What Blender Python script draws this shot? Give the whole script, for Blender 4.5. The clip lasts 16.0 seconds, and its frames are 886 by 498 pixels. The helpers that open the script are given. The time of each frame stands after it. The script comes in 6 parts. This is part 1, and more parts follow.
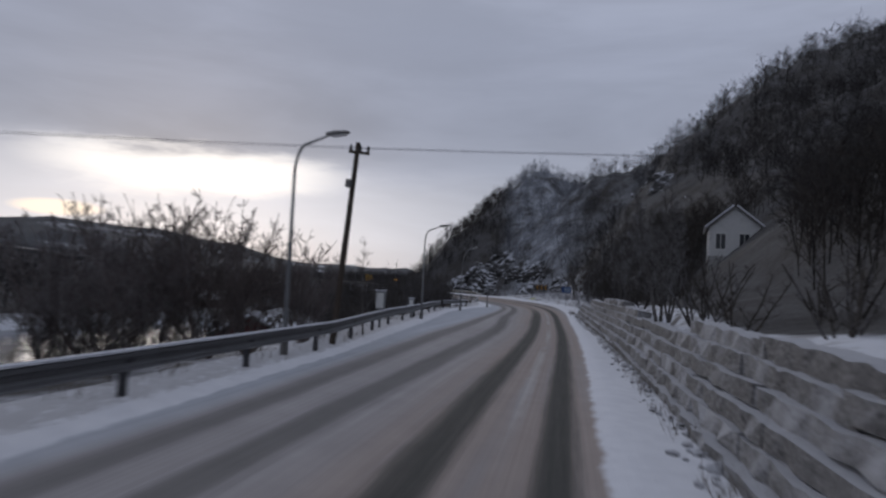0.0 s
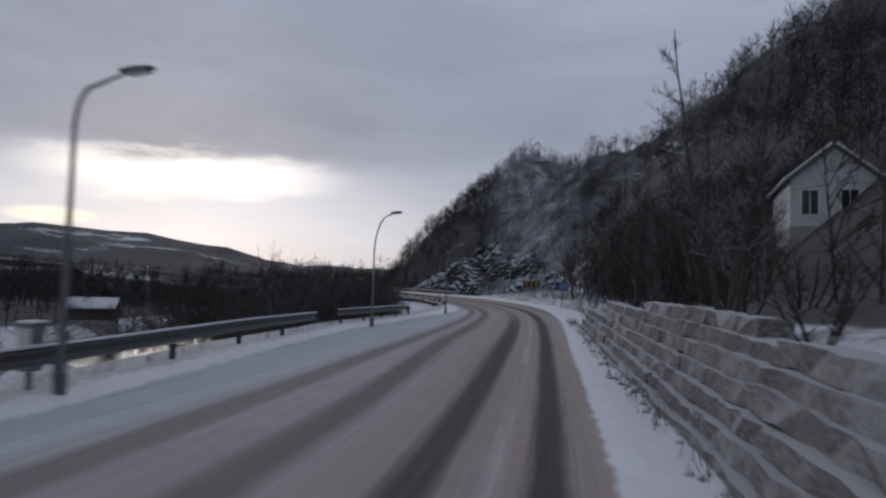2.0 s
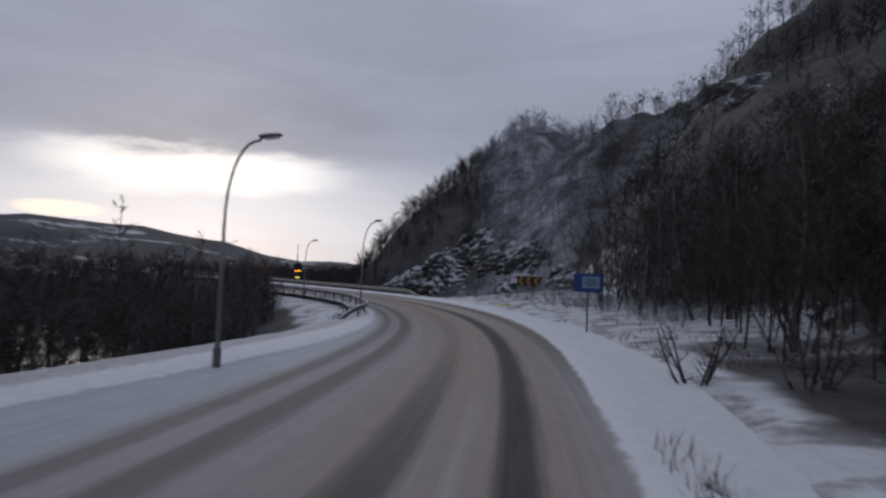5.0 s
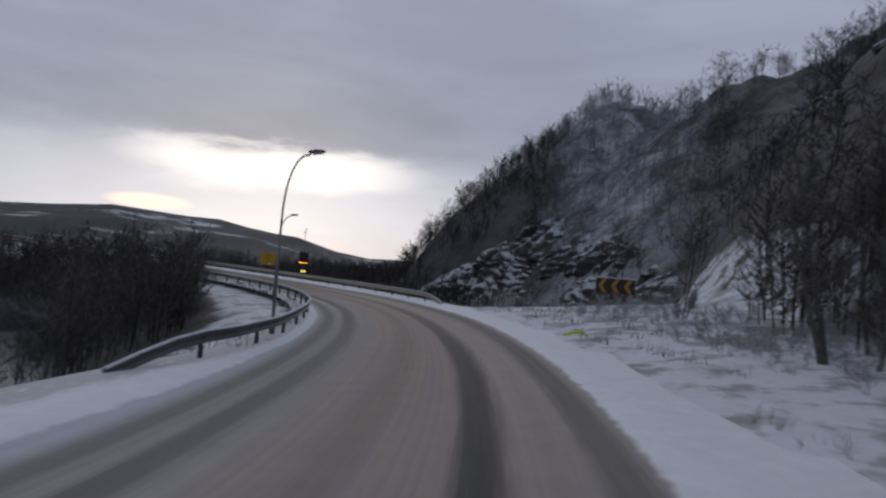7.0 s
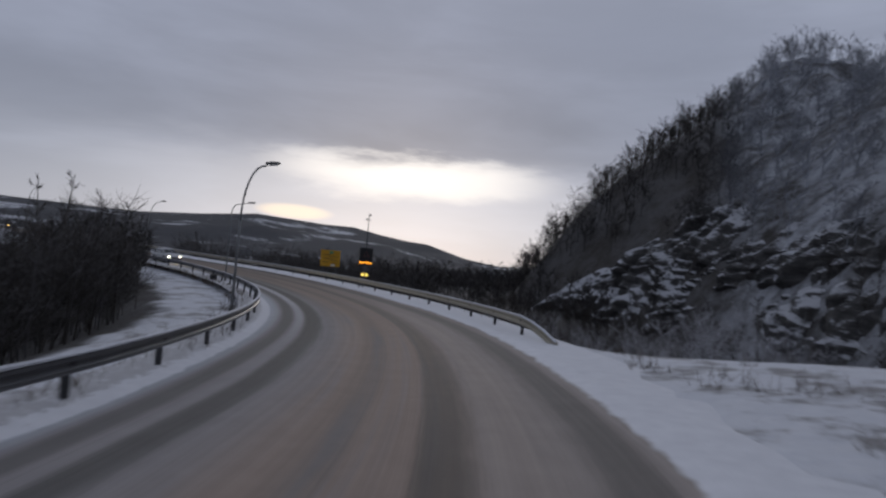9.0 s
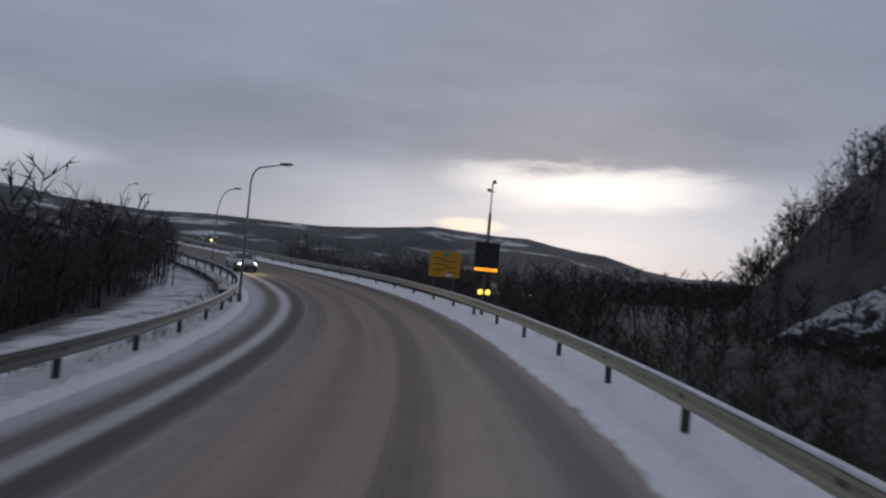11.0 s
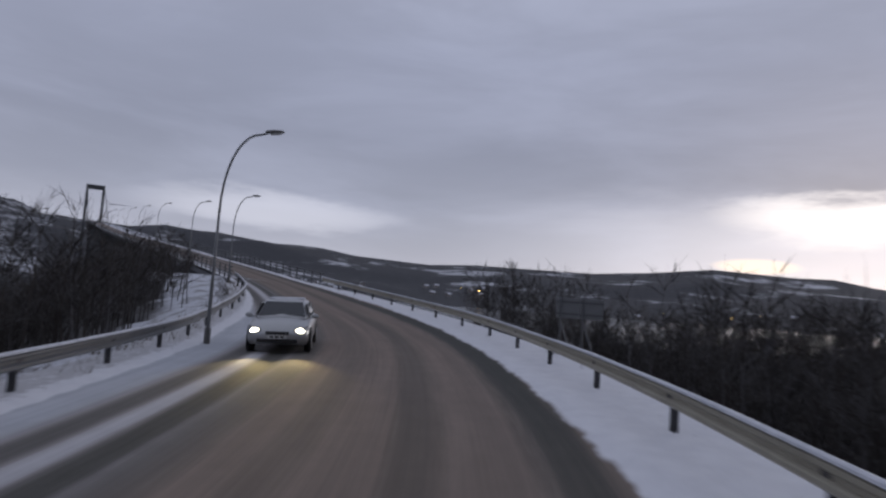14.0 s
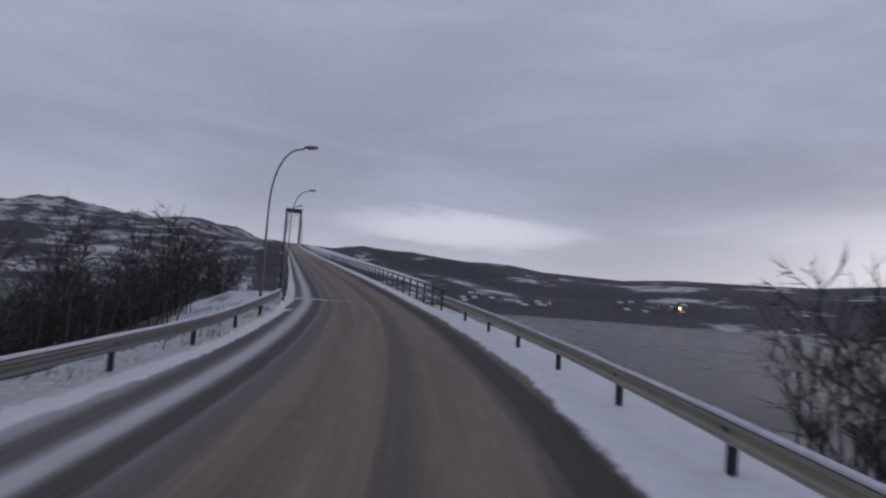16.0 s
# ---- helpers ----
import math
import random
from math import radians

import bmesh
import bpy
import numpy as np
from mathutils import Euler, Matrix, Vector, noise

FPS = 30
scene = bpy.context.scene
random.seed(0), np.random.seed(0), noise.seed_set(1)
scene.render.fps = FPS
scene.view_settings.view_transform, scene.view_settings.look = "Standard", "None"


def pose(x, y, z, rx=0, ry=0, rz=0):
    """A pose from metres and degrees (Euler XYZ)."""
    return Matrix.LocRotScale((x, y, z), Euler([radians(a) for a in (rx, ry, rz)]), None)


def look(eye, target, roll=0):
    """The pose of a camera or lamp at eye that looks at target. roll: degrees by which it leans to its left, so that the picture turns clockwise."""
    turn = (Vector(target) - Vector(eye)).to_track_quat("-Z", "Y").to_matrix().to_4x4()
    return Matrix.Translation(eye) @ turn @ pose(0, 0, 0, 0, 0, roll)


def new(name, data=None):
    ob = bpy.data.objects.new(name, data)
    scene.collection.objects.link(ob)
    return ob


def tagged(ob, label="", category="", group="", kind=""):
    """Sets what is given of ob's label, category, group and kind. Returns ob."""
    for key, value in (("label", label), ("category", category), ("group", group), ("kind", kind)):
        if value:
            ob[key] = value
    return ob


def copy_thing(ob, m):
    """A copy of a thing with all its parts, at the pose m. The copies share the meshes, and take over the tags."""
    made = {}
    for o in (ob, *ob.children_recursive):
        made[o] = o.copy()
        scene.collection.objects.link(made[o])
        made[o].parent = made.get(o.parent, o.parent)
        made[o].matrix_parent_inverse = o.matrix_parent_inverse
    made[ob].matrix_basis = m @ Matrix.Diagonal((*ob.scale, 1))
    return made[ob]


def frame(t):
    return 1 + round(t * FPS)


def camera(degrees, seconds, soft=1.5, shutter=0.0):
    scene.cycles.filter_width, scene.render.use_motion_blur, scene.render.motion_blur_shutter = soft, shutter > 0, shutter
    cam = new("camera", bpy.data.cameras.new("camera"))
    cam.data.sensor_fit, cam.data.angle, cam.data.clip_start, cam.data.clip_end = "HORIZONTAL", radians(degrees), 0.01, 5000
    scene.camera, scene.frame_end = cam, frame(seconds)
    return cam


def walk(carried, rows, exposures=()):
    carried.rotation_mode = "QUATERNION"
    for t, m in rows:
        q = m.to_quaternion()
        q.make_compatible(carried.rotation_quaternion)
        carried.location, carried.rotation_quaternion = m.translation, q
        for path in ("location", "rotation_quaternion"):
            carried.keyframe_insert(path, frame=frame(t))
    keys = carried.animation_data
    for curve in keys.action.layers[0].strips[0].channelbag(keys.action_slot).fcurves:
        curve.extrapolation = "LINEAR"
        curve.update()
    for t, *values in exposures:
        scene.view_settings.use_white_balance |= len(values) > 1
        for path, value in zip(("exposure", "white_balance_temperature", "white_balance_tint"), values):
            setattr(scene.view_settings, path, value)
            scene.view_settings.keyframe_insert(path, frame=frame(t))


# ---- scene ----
cam = camera(66.6, 16.0, soft=2.4, shutter=0.4)
PATH = [
    (0, (5.91, -2.524, 2.687), (5.844, -0.527, 2.785), 2.84),
    (0.5, (6.913, 4.053, 2.737), (6.846, 6.05, 2.829), 2.82),
    (1, (7.924, 10.649, 2.735), (7.858, 12.646, 2.826), 2.43),
    (1.5, (8.922, 17.262, 2.653), (8.861, 19.258, 2.751), 2.07),
    (2, (9.912, 23.862, 2.559), (9.86, 25.859, 2.656), 1.69),
    (2.5, (10.86, 30.424, 2.492), (10.817, 32.42, 2.599), 1.47),
    (3, (11.716, 36.899, 2.402), (11.676, 38.896, 2.505), 1.48),
    (3.5, (12.504, 43.272, 2.345), (12.459, 45.269, 2.453), 1.63),
    (4, (13.286, 49.613, 2.248), (13.231, 51.609, 2.354), 1.78),
    (4.5, (14.051, 55.988, 2.262), (13.994, 57.985, 2.362), 2.04),
    (5, (14.788, 62.409, 2.312), (14.721, 64.405, 2.403), 2.42),
    (5.5, (15.454, 68.88, 2.352), (15.357, 70.876, 2.436), 2.95),
    (6, (15.983, 75.405, 2.364), (15.837, 77.399, 2.442), 3.61),
    (6.5, (16.31, 81.985, 2.345), (16.1, 83.973, 2.422), 4.26),
    (7, (16.385, 88.615, 2.307), (16.109, 90.594, 2.39), 4.49),
    (7.5, (16.146, 95.292, 2.272), (15.792, 97.259, 2.344), 4.48),
    (8, (15.571, 101.964, 2.303), (15.122, 103.912, 2.373), 4.72),
    (8.5, (14.633, 108.575, 2.33), (14.086, 110.497, 2.398), 4.95),
    (9, (13.345, 115.082, 2.322), (12.691, 116.971, 2.397), 5.04),
    (9.5, (11.68, 121.488, 2.357), (10.909, 123.332, 2.433), 4.72),
    (10, (9.611, 127.773, 2.405), (8.722, 129.563, 2.478), 4.56),
    (10.5, (7.127, 133.912, 2.452), (6.123, 135.64, 2.519), 4.73),
    (11, (4.225, 139.876, 2.489), (3.11, 141.535, 2.554), 5.20),
    (11.5, (0.9, 145.635, 2.511), (-0.323, 147.216, 2.579), 5.74),
    (12, (-2.857, 151.149, 2.509), (-4.191, 152.636, 2.588), 5.96),
    (12.5, (-7.026, 156.398, 2.533), (-8.46, 157.789, 2.619), 5.56),
    (13, (-11.468, 161.352, 2.621), (-12.991, 162.644, 2.725), 4.95),
    (13.5, (-16.139, 166.004, 2.763), (-17.733, 167.206, 2.884), 4.35),
    (14, (-21.146, 170.247, 2.91), (-22.815, 171.34, 3.054), 4.22),
    (14.5, (-26.522, 174.102, 3.103), (-28.261, 175.078, 3.254), 4.25),
    (15, (-32.129, 177.602, 3.317), (-33.931, 178.456, 3.469), 4.39),
    (15.5, (-37.919, 180.771, 3.503), (-39.776, 181.497, 3.651), 4.32),
    (16, (-43.895, 183.574, 3.664), (-45.8, 184.162, 3.818), 4.13),
]
walk(cam, [(t, look(eye, target, roll)) for t, eye, target, roll in PATH],
     [(0, 0.0, 6500, 10), (7, 0.0, 6500, 10), (8.5, -0.14, 6500, 10), (11.5, -0.18, 6480, 11), (13, 0.0, 6430, 13), (16, 0.06, 6430, 14)])

# ---- world, sun, exposure ----
world = bpy.data.worlds.new("overcast_sky")
scene.world = world
world.use_nodes = True
SUN_YAW, SUN_ELEV = radians(23.3), radians(8.0)


class Nodes:
    """Short-hand for building node trees."""

    def __init__(self, tree):
        self.tree = tree
        tree.nodes.clear()

    def add(self, kind, **values):
        node = self.tree.nodes.new(kind)
        for key, value in values.items():
            setattr(node, key, value)
        return node

    def link(self, a, b):
        self.tree.links.new(a, b)

    def put(self, socket, value):
        if isinstance(value, bpy.types.NodeSocket):
            self.link(value, socket)
        else:
            socket.default_value = value

    def math(self, op, a, b=0.0, c=0.0, clamp=False):
        node = self.add("ShaderNodeMath", operation=op, use_clamp=clamp)
        for socket, value in zip(node.inputs, (a, b, c)):
            self.put(socket, value)
        return node.outputs[0]

    def vmath(self, op, a, b=(0, 0, 0), out=0):
        node = self.add("ShaderNodeVectorMath", operation=op)
        self.put(node.inputs[0], a)
        self.put(node.inputs[1], b)
        return node.outputs[out]

    def step(self, value, low, high):
        node = self.add("ShaderNodeMapRange", interpolation_type="SMOOTHSTEP")
        for name, v in (("Value", value), ("From Min", low), ("From Max", high)):
            self.put(node.inputs[name], v)
        return node.outputs[0]

    def mix(self, fac, a, b, blend="MIX"):
        node = self.add("ShaderNodeMix", data_type="RGBA", blend_type=blend)
        self.put(node.inputs[0], fac)
        self.put(node.inputs[6], (*a, 1) if isinstance(a, tuple) else a)
        self.put(node.inputs[7], (*b, 1) if isinstance(b, tuple) else b)
        return node.outputs[2]

    def noise(self, vector, scale, detail=4.0, rough=0.55, distort=0.0):
        node = self.add("ShaderNodeTexNoise")
        if vector is not None:
            self.link(vector, node.inputs["Vector"])
        for name, v in (("Scale", scale), ("Detail", detail), ("Roughness", rough), ("Distortion", distort)):
            node.inputs[name].default_value = v
        return node.outputs[0]

    def ramp(self, fac, stops):
        node = self.add("ShaderNodeValToRGB")
        self.put(node.inputs[0], fac)
        while len(node.color_ramp.elements) < len(stops):
            node.color_ramp.elements.new(0.5)
        for e, (at, col) in zip(node.color_ramp.elements, stops):
            e.position, e.color = at, (*col, 1)
        return node.outputs[0]


def build_sky():
    n = Nodes(world.node_tree)
    way = n.add("ShaderNodeTexCoord").outputs["Generated"]
    parts = n.add("ShaderNodeSeparateXYZ")
    n.link(way, parts.inputs[0])
    up = parts.outputs[2]
    wide = n.vmath("MULTIPLY", way, (1.0, 1.0, 4.5))
    cloud = n.noise(wide, 2.3, 5.0, 0.55, 0.35)
    fine = n.noise(n.vmath("MULTIPLY", way, (1.0, 1.0, 6.0)), 6.0, 4.0, 0.5, 0.2)
    base = n.ramp(up, [(0.0, (0.38, 0.40, 0.47)), (0.055, (0.42, 0.44, 0.52)), (0.13, (0.32, 0.345, 0.43)),
                       (0.22, (0.275, 0.30, 0.385)), (0.34, (0.31, 0.34, 0.44)), (0.6, (0.34, 0.37, 0.46)), (1.0, (0.36, 0.39, 0.47))])
    shade = n.math("ADD", n.math("MULTIPLY", n.step(cloud, 0.34, 0.70), 0.20), 0.92)
    shade = n.math("ADD", shade, n.math("MULTIPLY", n.math("SUBTRACT", fine, 0.5), 0.06))
    grey = n.vmath("SCALE", base)
    n.put(grey.node.inputs["Scale"], shade)
    # the gap in the cloud through which the low sun lights the sky
    side = n.vmath("DOT_PRODUCT", way, (math.cos(SUN_YAW), math.sin(SUN_YAW), 0), 1)
    front = n.step(n.vmath("DOT_PRODUCT", way, (-math.sin(SUN_YAW), math.cos(SUN_YAW), 0), 1), 0.2, 0.6)
    wob = n.math("MULTIPLY", n.math("SUBTRACT", n.noise(wide, 6.0, 6.0, 0.6), 0.5), 0.06)
    high = n.math("ADD", up, wob)
    # thin cloud round the gap: a broad pale band low over the horizon
    band = n.math("MULTIPLY", n.step(n.math("ABSOLUTE", side), 0.62, 0.05), n.step(high, 0.185, 0.11))
    glow = n.math("MULTIPLY", n.math("MULTIPLY", band, front), 0.21)
    tall = n.math("SUBTRACT", high, 0.140)
    lens = n.math("ADD", n.math("POWER", n.math("DIVIDE", n.math("SUBTRACT", side, 0.014), 0.150), 2.0), n.math("POWER", n.math("MAXIMUM", n.math("DIVIDE", tall, 0.024), n.math("DIVIDE", tall, -0.030)), 2.0))
    gap = n.math("MULTIPLY", n.step(lens, 2.6, -0.2), front)
    low_side = n.vmath("DOT_PRODUCT", way, (math.cos(radians(31.8)), math.sin(radians(31.8)), 0), 1)
    lens2 = n.math("ADD", n.math("POWER", n.math("DIVIDE", low_side, 0.055), 2.0), n.math("POWER", n.math("DIVIDE", n.math("SUBTRACT", up, 0.072), 0.011), 2.0))
    gap2 = n.math("MULTIPLY", n.step(lens2, 1.3, 0.2), front)
    lit = n.mix(1.0, grey, n.mix(glow, (0, 0, 0), (1.5, 1.45, 1.45)), "ADD")
    lit = n.mix(gap, lit, (1.14, 1.10, 1.08))
    west_side = n.vmath("DOT_PRODUCT", way, (math.cos(radians(71)), math.sin(radians(71)), 0), 1)
    west_front = n.step(n.vmath("DOT_PRODUCT", way, (-math.sin(radians(71)), math.cos(radians(71)), 0), 1), 0.2, 0.6)
    lens3 = n.math("ADD", n.math("POWER", n.math("DIVIDE", west_side, 0.16), 2.0), n.math("POWER", n.math("DIVIDE", n.math("SUBTRACT", high, 0.108), 0.026), 2.0))
    lit = n.mix(n.math("MULTIPLY", n.math("MULTIPLY", n.step(lens3, 1.8, 0.0), west_front), 0.42), lit, (0.80, 0.82, 0.90))
    lit = n.mix(n.math("MULTIPLY", gap2, 0.75), lit, (1.2, 1.02, 0.82))
    soft = n.add("ShaderNodeBackground")
    n.link(lit, soft.inputs[0])
    soft.inputs[1].default_value = 1.0
    air = n.add("ShaderNodeTexSky", sky_type="NISHITA", sun_disc=False, sun_elevation=SUN_ELEV, sun_rotation=-SUN_YAW)
    clear = n.add("ShaderNodeBackground")
    n.link(air.outputs[0], clear.inputs[0])
    clear.inputs[1].default_value = 0.004
    total = n.add("ShaderNodeAddShader")
    n.link(soft.outputs[0], total.inputs[0])
    n.link(clear.outputs[0], total.inputs[1])
    out = n.add("ShaderNodeOutputWorld")
    n.link(total.outputs[0], out.inputs[0])


build_sky()
sun = new("sun", bpy.data.lights.new("sun", "SUN"))
sun.data.energy, sun.data.angle, sun.data.color = 0.5, radians(22), (1.0, 0.93, 0.86)
sun.matrix_world = look((0, 0, 60), (math.sin(SUN_YAW) * 10, -math.cos(SUN_YAW) * 10, 60 - 10 * math.tan(SUN_ELEV)))


# ---- materials ----
def material(name, build, bump=None):
    """A node material; build(n, place) gives colour, roughness and, if wanted, a dict of more inputs."""
    mat = bpy.data.materials.new(name)
    mat.use_nodes = True
    n = Nodes(mat.node_tree)
    geo = n.add("ShaderNodeNewGeometry")
    shader = n.add("ShaderNodeBsdfPrincipled")
    out = n.add("ShaderNodeOutputMaterial")
    n.link(shader.outputs[0], out.inputs[0])
    colour, rough, *more = build(n, geo.outputs["Position"])
    n.put(shader.inputs["Base Color"], (*colour, 1) if isinstance(colour, tuple) else colour)
    n.put(shader.inputs["Roughness"], rough)
    for key, value in (more[0] if more else {}).items():
        if key == "relief":
            node = n.add("ShaderNodeBump")
            node.inputs["Strength"].default_value, node.inputs["Distance"].default_value = value[1], value[2]
            n.link(value[0], node.inputs["Height"])
            n.link(node.outputs[0], shader.inputs["Normal"])
        else:
            n.put(shader.inputs[key], (*value, 1) if isinstance(value, tuple) and len(value) == 3 else value)
    return mat


def snow_look(n, p):
    big, small = n.noise(p, 0.35, 5), n.noise(p, 7.0, 4)
    grass = n.math("MULTIPLY", n.step(n.noise(p, 1.6, 6, 0.7), 0.60, 0.70), n.step(big, 0.48, 0.62))
    col = n.mix(n.step(small, 0.3, 0.7), (0.50, 0.515, 0.56), (0.64, 0.65, 0.69))
    col = n.mix(n.math("MULTIPLY", grass, 0.55), col, (0.20, 0.17, 0.14))
    return col, 0.75, {"relief": (n.math("ADD", small, n.math("MULTIPLY", n.noise(p, 1.1, 4), 2.0)), 0.5, 0.06)}


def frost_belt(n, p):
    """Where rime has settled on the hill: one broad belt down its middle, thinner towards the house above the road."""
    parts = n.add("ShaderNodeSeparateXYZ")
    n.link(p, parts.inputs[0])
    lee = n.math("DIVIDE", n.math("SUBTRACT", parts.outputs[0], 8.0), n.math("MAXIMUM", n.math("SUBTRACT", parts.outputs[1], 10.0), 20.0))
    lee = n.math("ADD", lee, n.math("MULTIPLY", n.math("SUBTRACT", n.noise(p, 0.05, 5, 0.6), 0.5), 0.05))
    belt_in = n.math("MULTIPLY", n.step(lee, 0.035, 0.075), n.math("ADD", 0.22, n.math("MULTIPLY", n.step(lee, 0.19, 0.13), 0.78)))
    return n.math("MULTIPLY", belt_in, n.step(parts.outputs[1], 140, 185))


def ground_look(n, p):
    """Snow on open ground, heath and scrub showing through, far woods as dark belts."""
    parts = n.add("ShaderNodeSeparateXYZ")
    n.link(n.add("ShaderNodeNewGeometry").outputs["True Normal"], parts.inputs[0])
    level = n.step(parts.outputs[2], 0.55, 0.86)
    heath = n.step(n.noise(p, 0.55, 7, 0.7), 0.47, 0.60)
    far = n.vmath("LENGTH", p, out=1)
    wood = n.step(n.noise(n.vmath("MULTIPLY", p, (1, 1, 2.5)), 0.0065, 9, 0.70), 0.36, 0.46)
    wood = n.math("MULTIPLY", wood, n.step(far, 260, 420))
    at = n.add("ShaderNodeSeparateXYZ")
    n.link(p, at.inputs[0])
    moor = n.math("MULTIPLY", n.step(at.outputs[0], -480, -760), n.step(at.outputs[1], 260, 190))
    wood = n.math("MULTIPLY", wood, n.math("SUBTRACT", 1.0, n.math("MULTIPLY", moor, n.math("MULTIPLY", n.step(n.noise(p, 0.016, 8, 0.70), 0.48, 0.60), 0.8))))
    snow = n.mix(n.noise(p, 3.0, 5), (0.52, 0.535, 0.58), (0.70, 0.71, 0.75))
    scrub = n.mix(n.noise(p, 9.0, 4), (0.05, 0.042, 0.035), (0.15, 0.125, 0.10))
    patch = n.math("MULTIPLY", heath, n.math("SUBTRACT", 1.05, n.math("MULTIPLY", level, 0.42)))
    col = n.mix(patch, snow, scrub)
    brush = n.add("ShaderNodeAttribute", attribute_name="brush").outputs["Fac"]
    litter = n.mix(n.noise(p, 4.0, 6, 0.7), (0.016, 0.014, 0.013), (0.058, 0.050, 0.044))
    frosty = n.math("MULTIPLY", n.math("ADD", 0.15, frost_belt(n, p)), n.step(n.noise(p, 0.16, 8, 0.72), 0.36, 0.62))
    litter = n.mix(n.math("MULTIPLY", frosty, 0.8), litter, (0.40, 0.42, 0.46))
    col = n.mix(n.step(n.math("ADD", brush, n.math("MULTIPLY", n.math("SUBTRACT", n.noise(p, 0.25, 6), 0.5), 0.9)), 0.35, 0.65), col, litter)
    col = n.mix(n.math("MULTIPLY", wood, 0.985), col, n.mix(n.noise(p, 0.05, 6, 0.7), (0.012, 0.013, 0.017), (0.038, 0.040, 0.048)))
    # one open, snow-covered field on the slope beyond the bridge
    reach = n.math("MAXIMUM", n.math("SUBTRACT", -45.0, at.outputs[0]), 50.0)
    bearing = n.math("DIVIDE", n.math("SUBTRACT", at.outputs[1], 183.0), reach)
    rise = n.math("SUBTRACT", n.math("DIVIDE", at.outputs[2], reach), n.math("SUBTRACT", 0.089, n.math("MULTIPLY", bearing, 0.215)))
    rise = n.math("ABSOLUTE", n.math("ADD", rise, n.math("MULTIPLY", n.math("SUBTRACT", n.noise(p, 0.02, 4), 0.5), 0.003)))
    field = n.math("MULTIPLY", n.step(rise, 0.0062, 0.0048), n.math("MULTIPLY", n.step(bearing, 0.09, 0.11), n.step(bearing, 0.30, 0.27)))
    col = n.mix(n.math("MULTIPLY", field, n.step(far, 700, 850)), col, (0.60, 0.61, 0.65))
    return col, 0.9, {"relief": (n.noise(p, 1.4, 6, 0.6), 0.8, 0.25)}


def cliff_look(n, p):
    parts = n.add("ShaderNodeSeparateXYZ")
    n.link(n.add("ShaderNodeNewGeometry").outputs["True Normal"], parts.inputs[0])
    beds = n.noise(n.vmath("MULTIPLY", p, (0.7, 0.7, 1.3)), 0.8, 9, 0.7, 0.6)
    rock = n.ramp(beds, [(0.3, (0.016, 0.015, 0.016)), (0.5, (0.05, 0.048, 0.048)), (0.7, (0.12, 0.116, 0.112))])
    lying = n.math("MULTIPLY", n.step(n.math("ADD", parts.outputs[2], n.math("ADD", n.math("MULTIPLY", n.math("SUBTRACT", beds, 0.5), 1.5), n.math("MULTIPLY", n.math("SUBTRACT", n.noise(p, 0.10, 5), 0.5), 2.0))), 0.52, 0.86), 0.85)
    col = n.mix(lying, rock, (0.52, 0.535, 0.58))
    return col, 0.85, {"relief": (beds, 1.0, 0.5)}


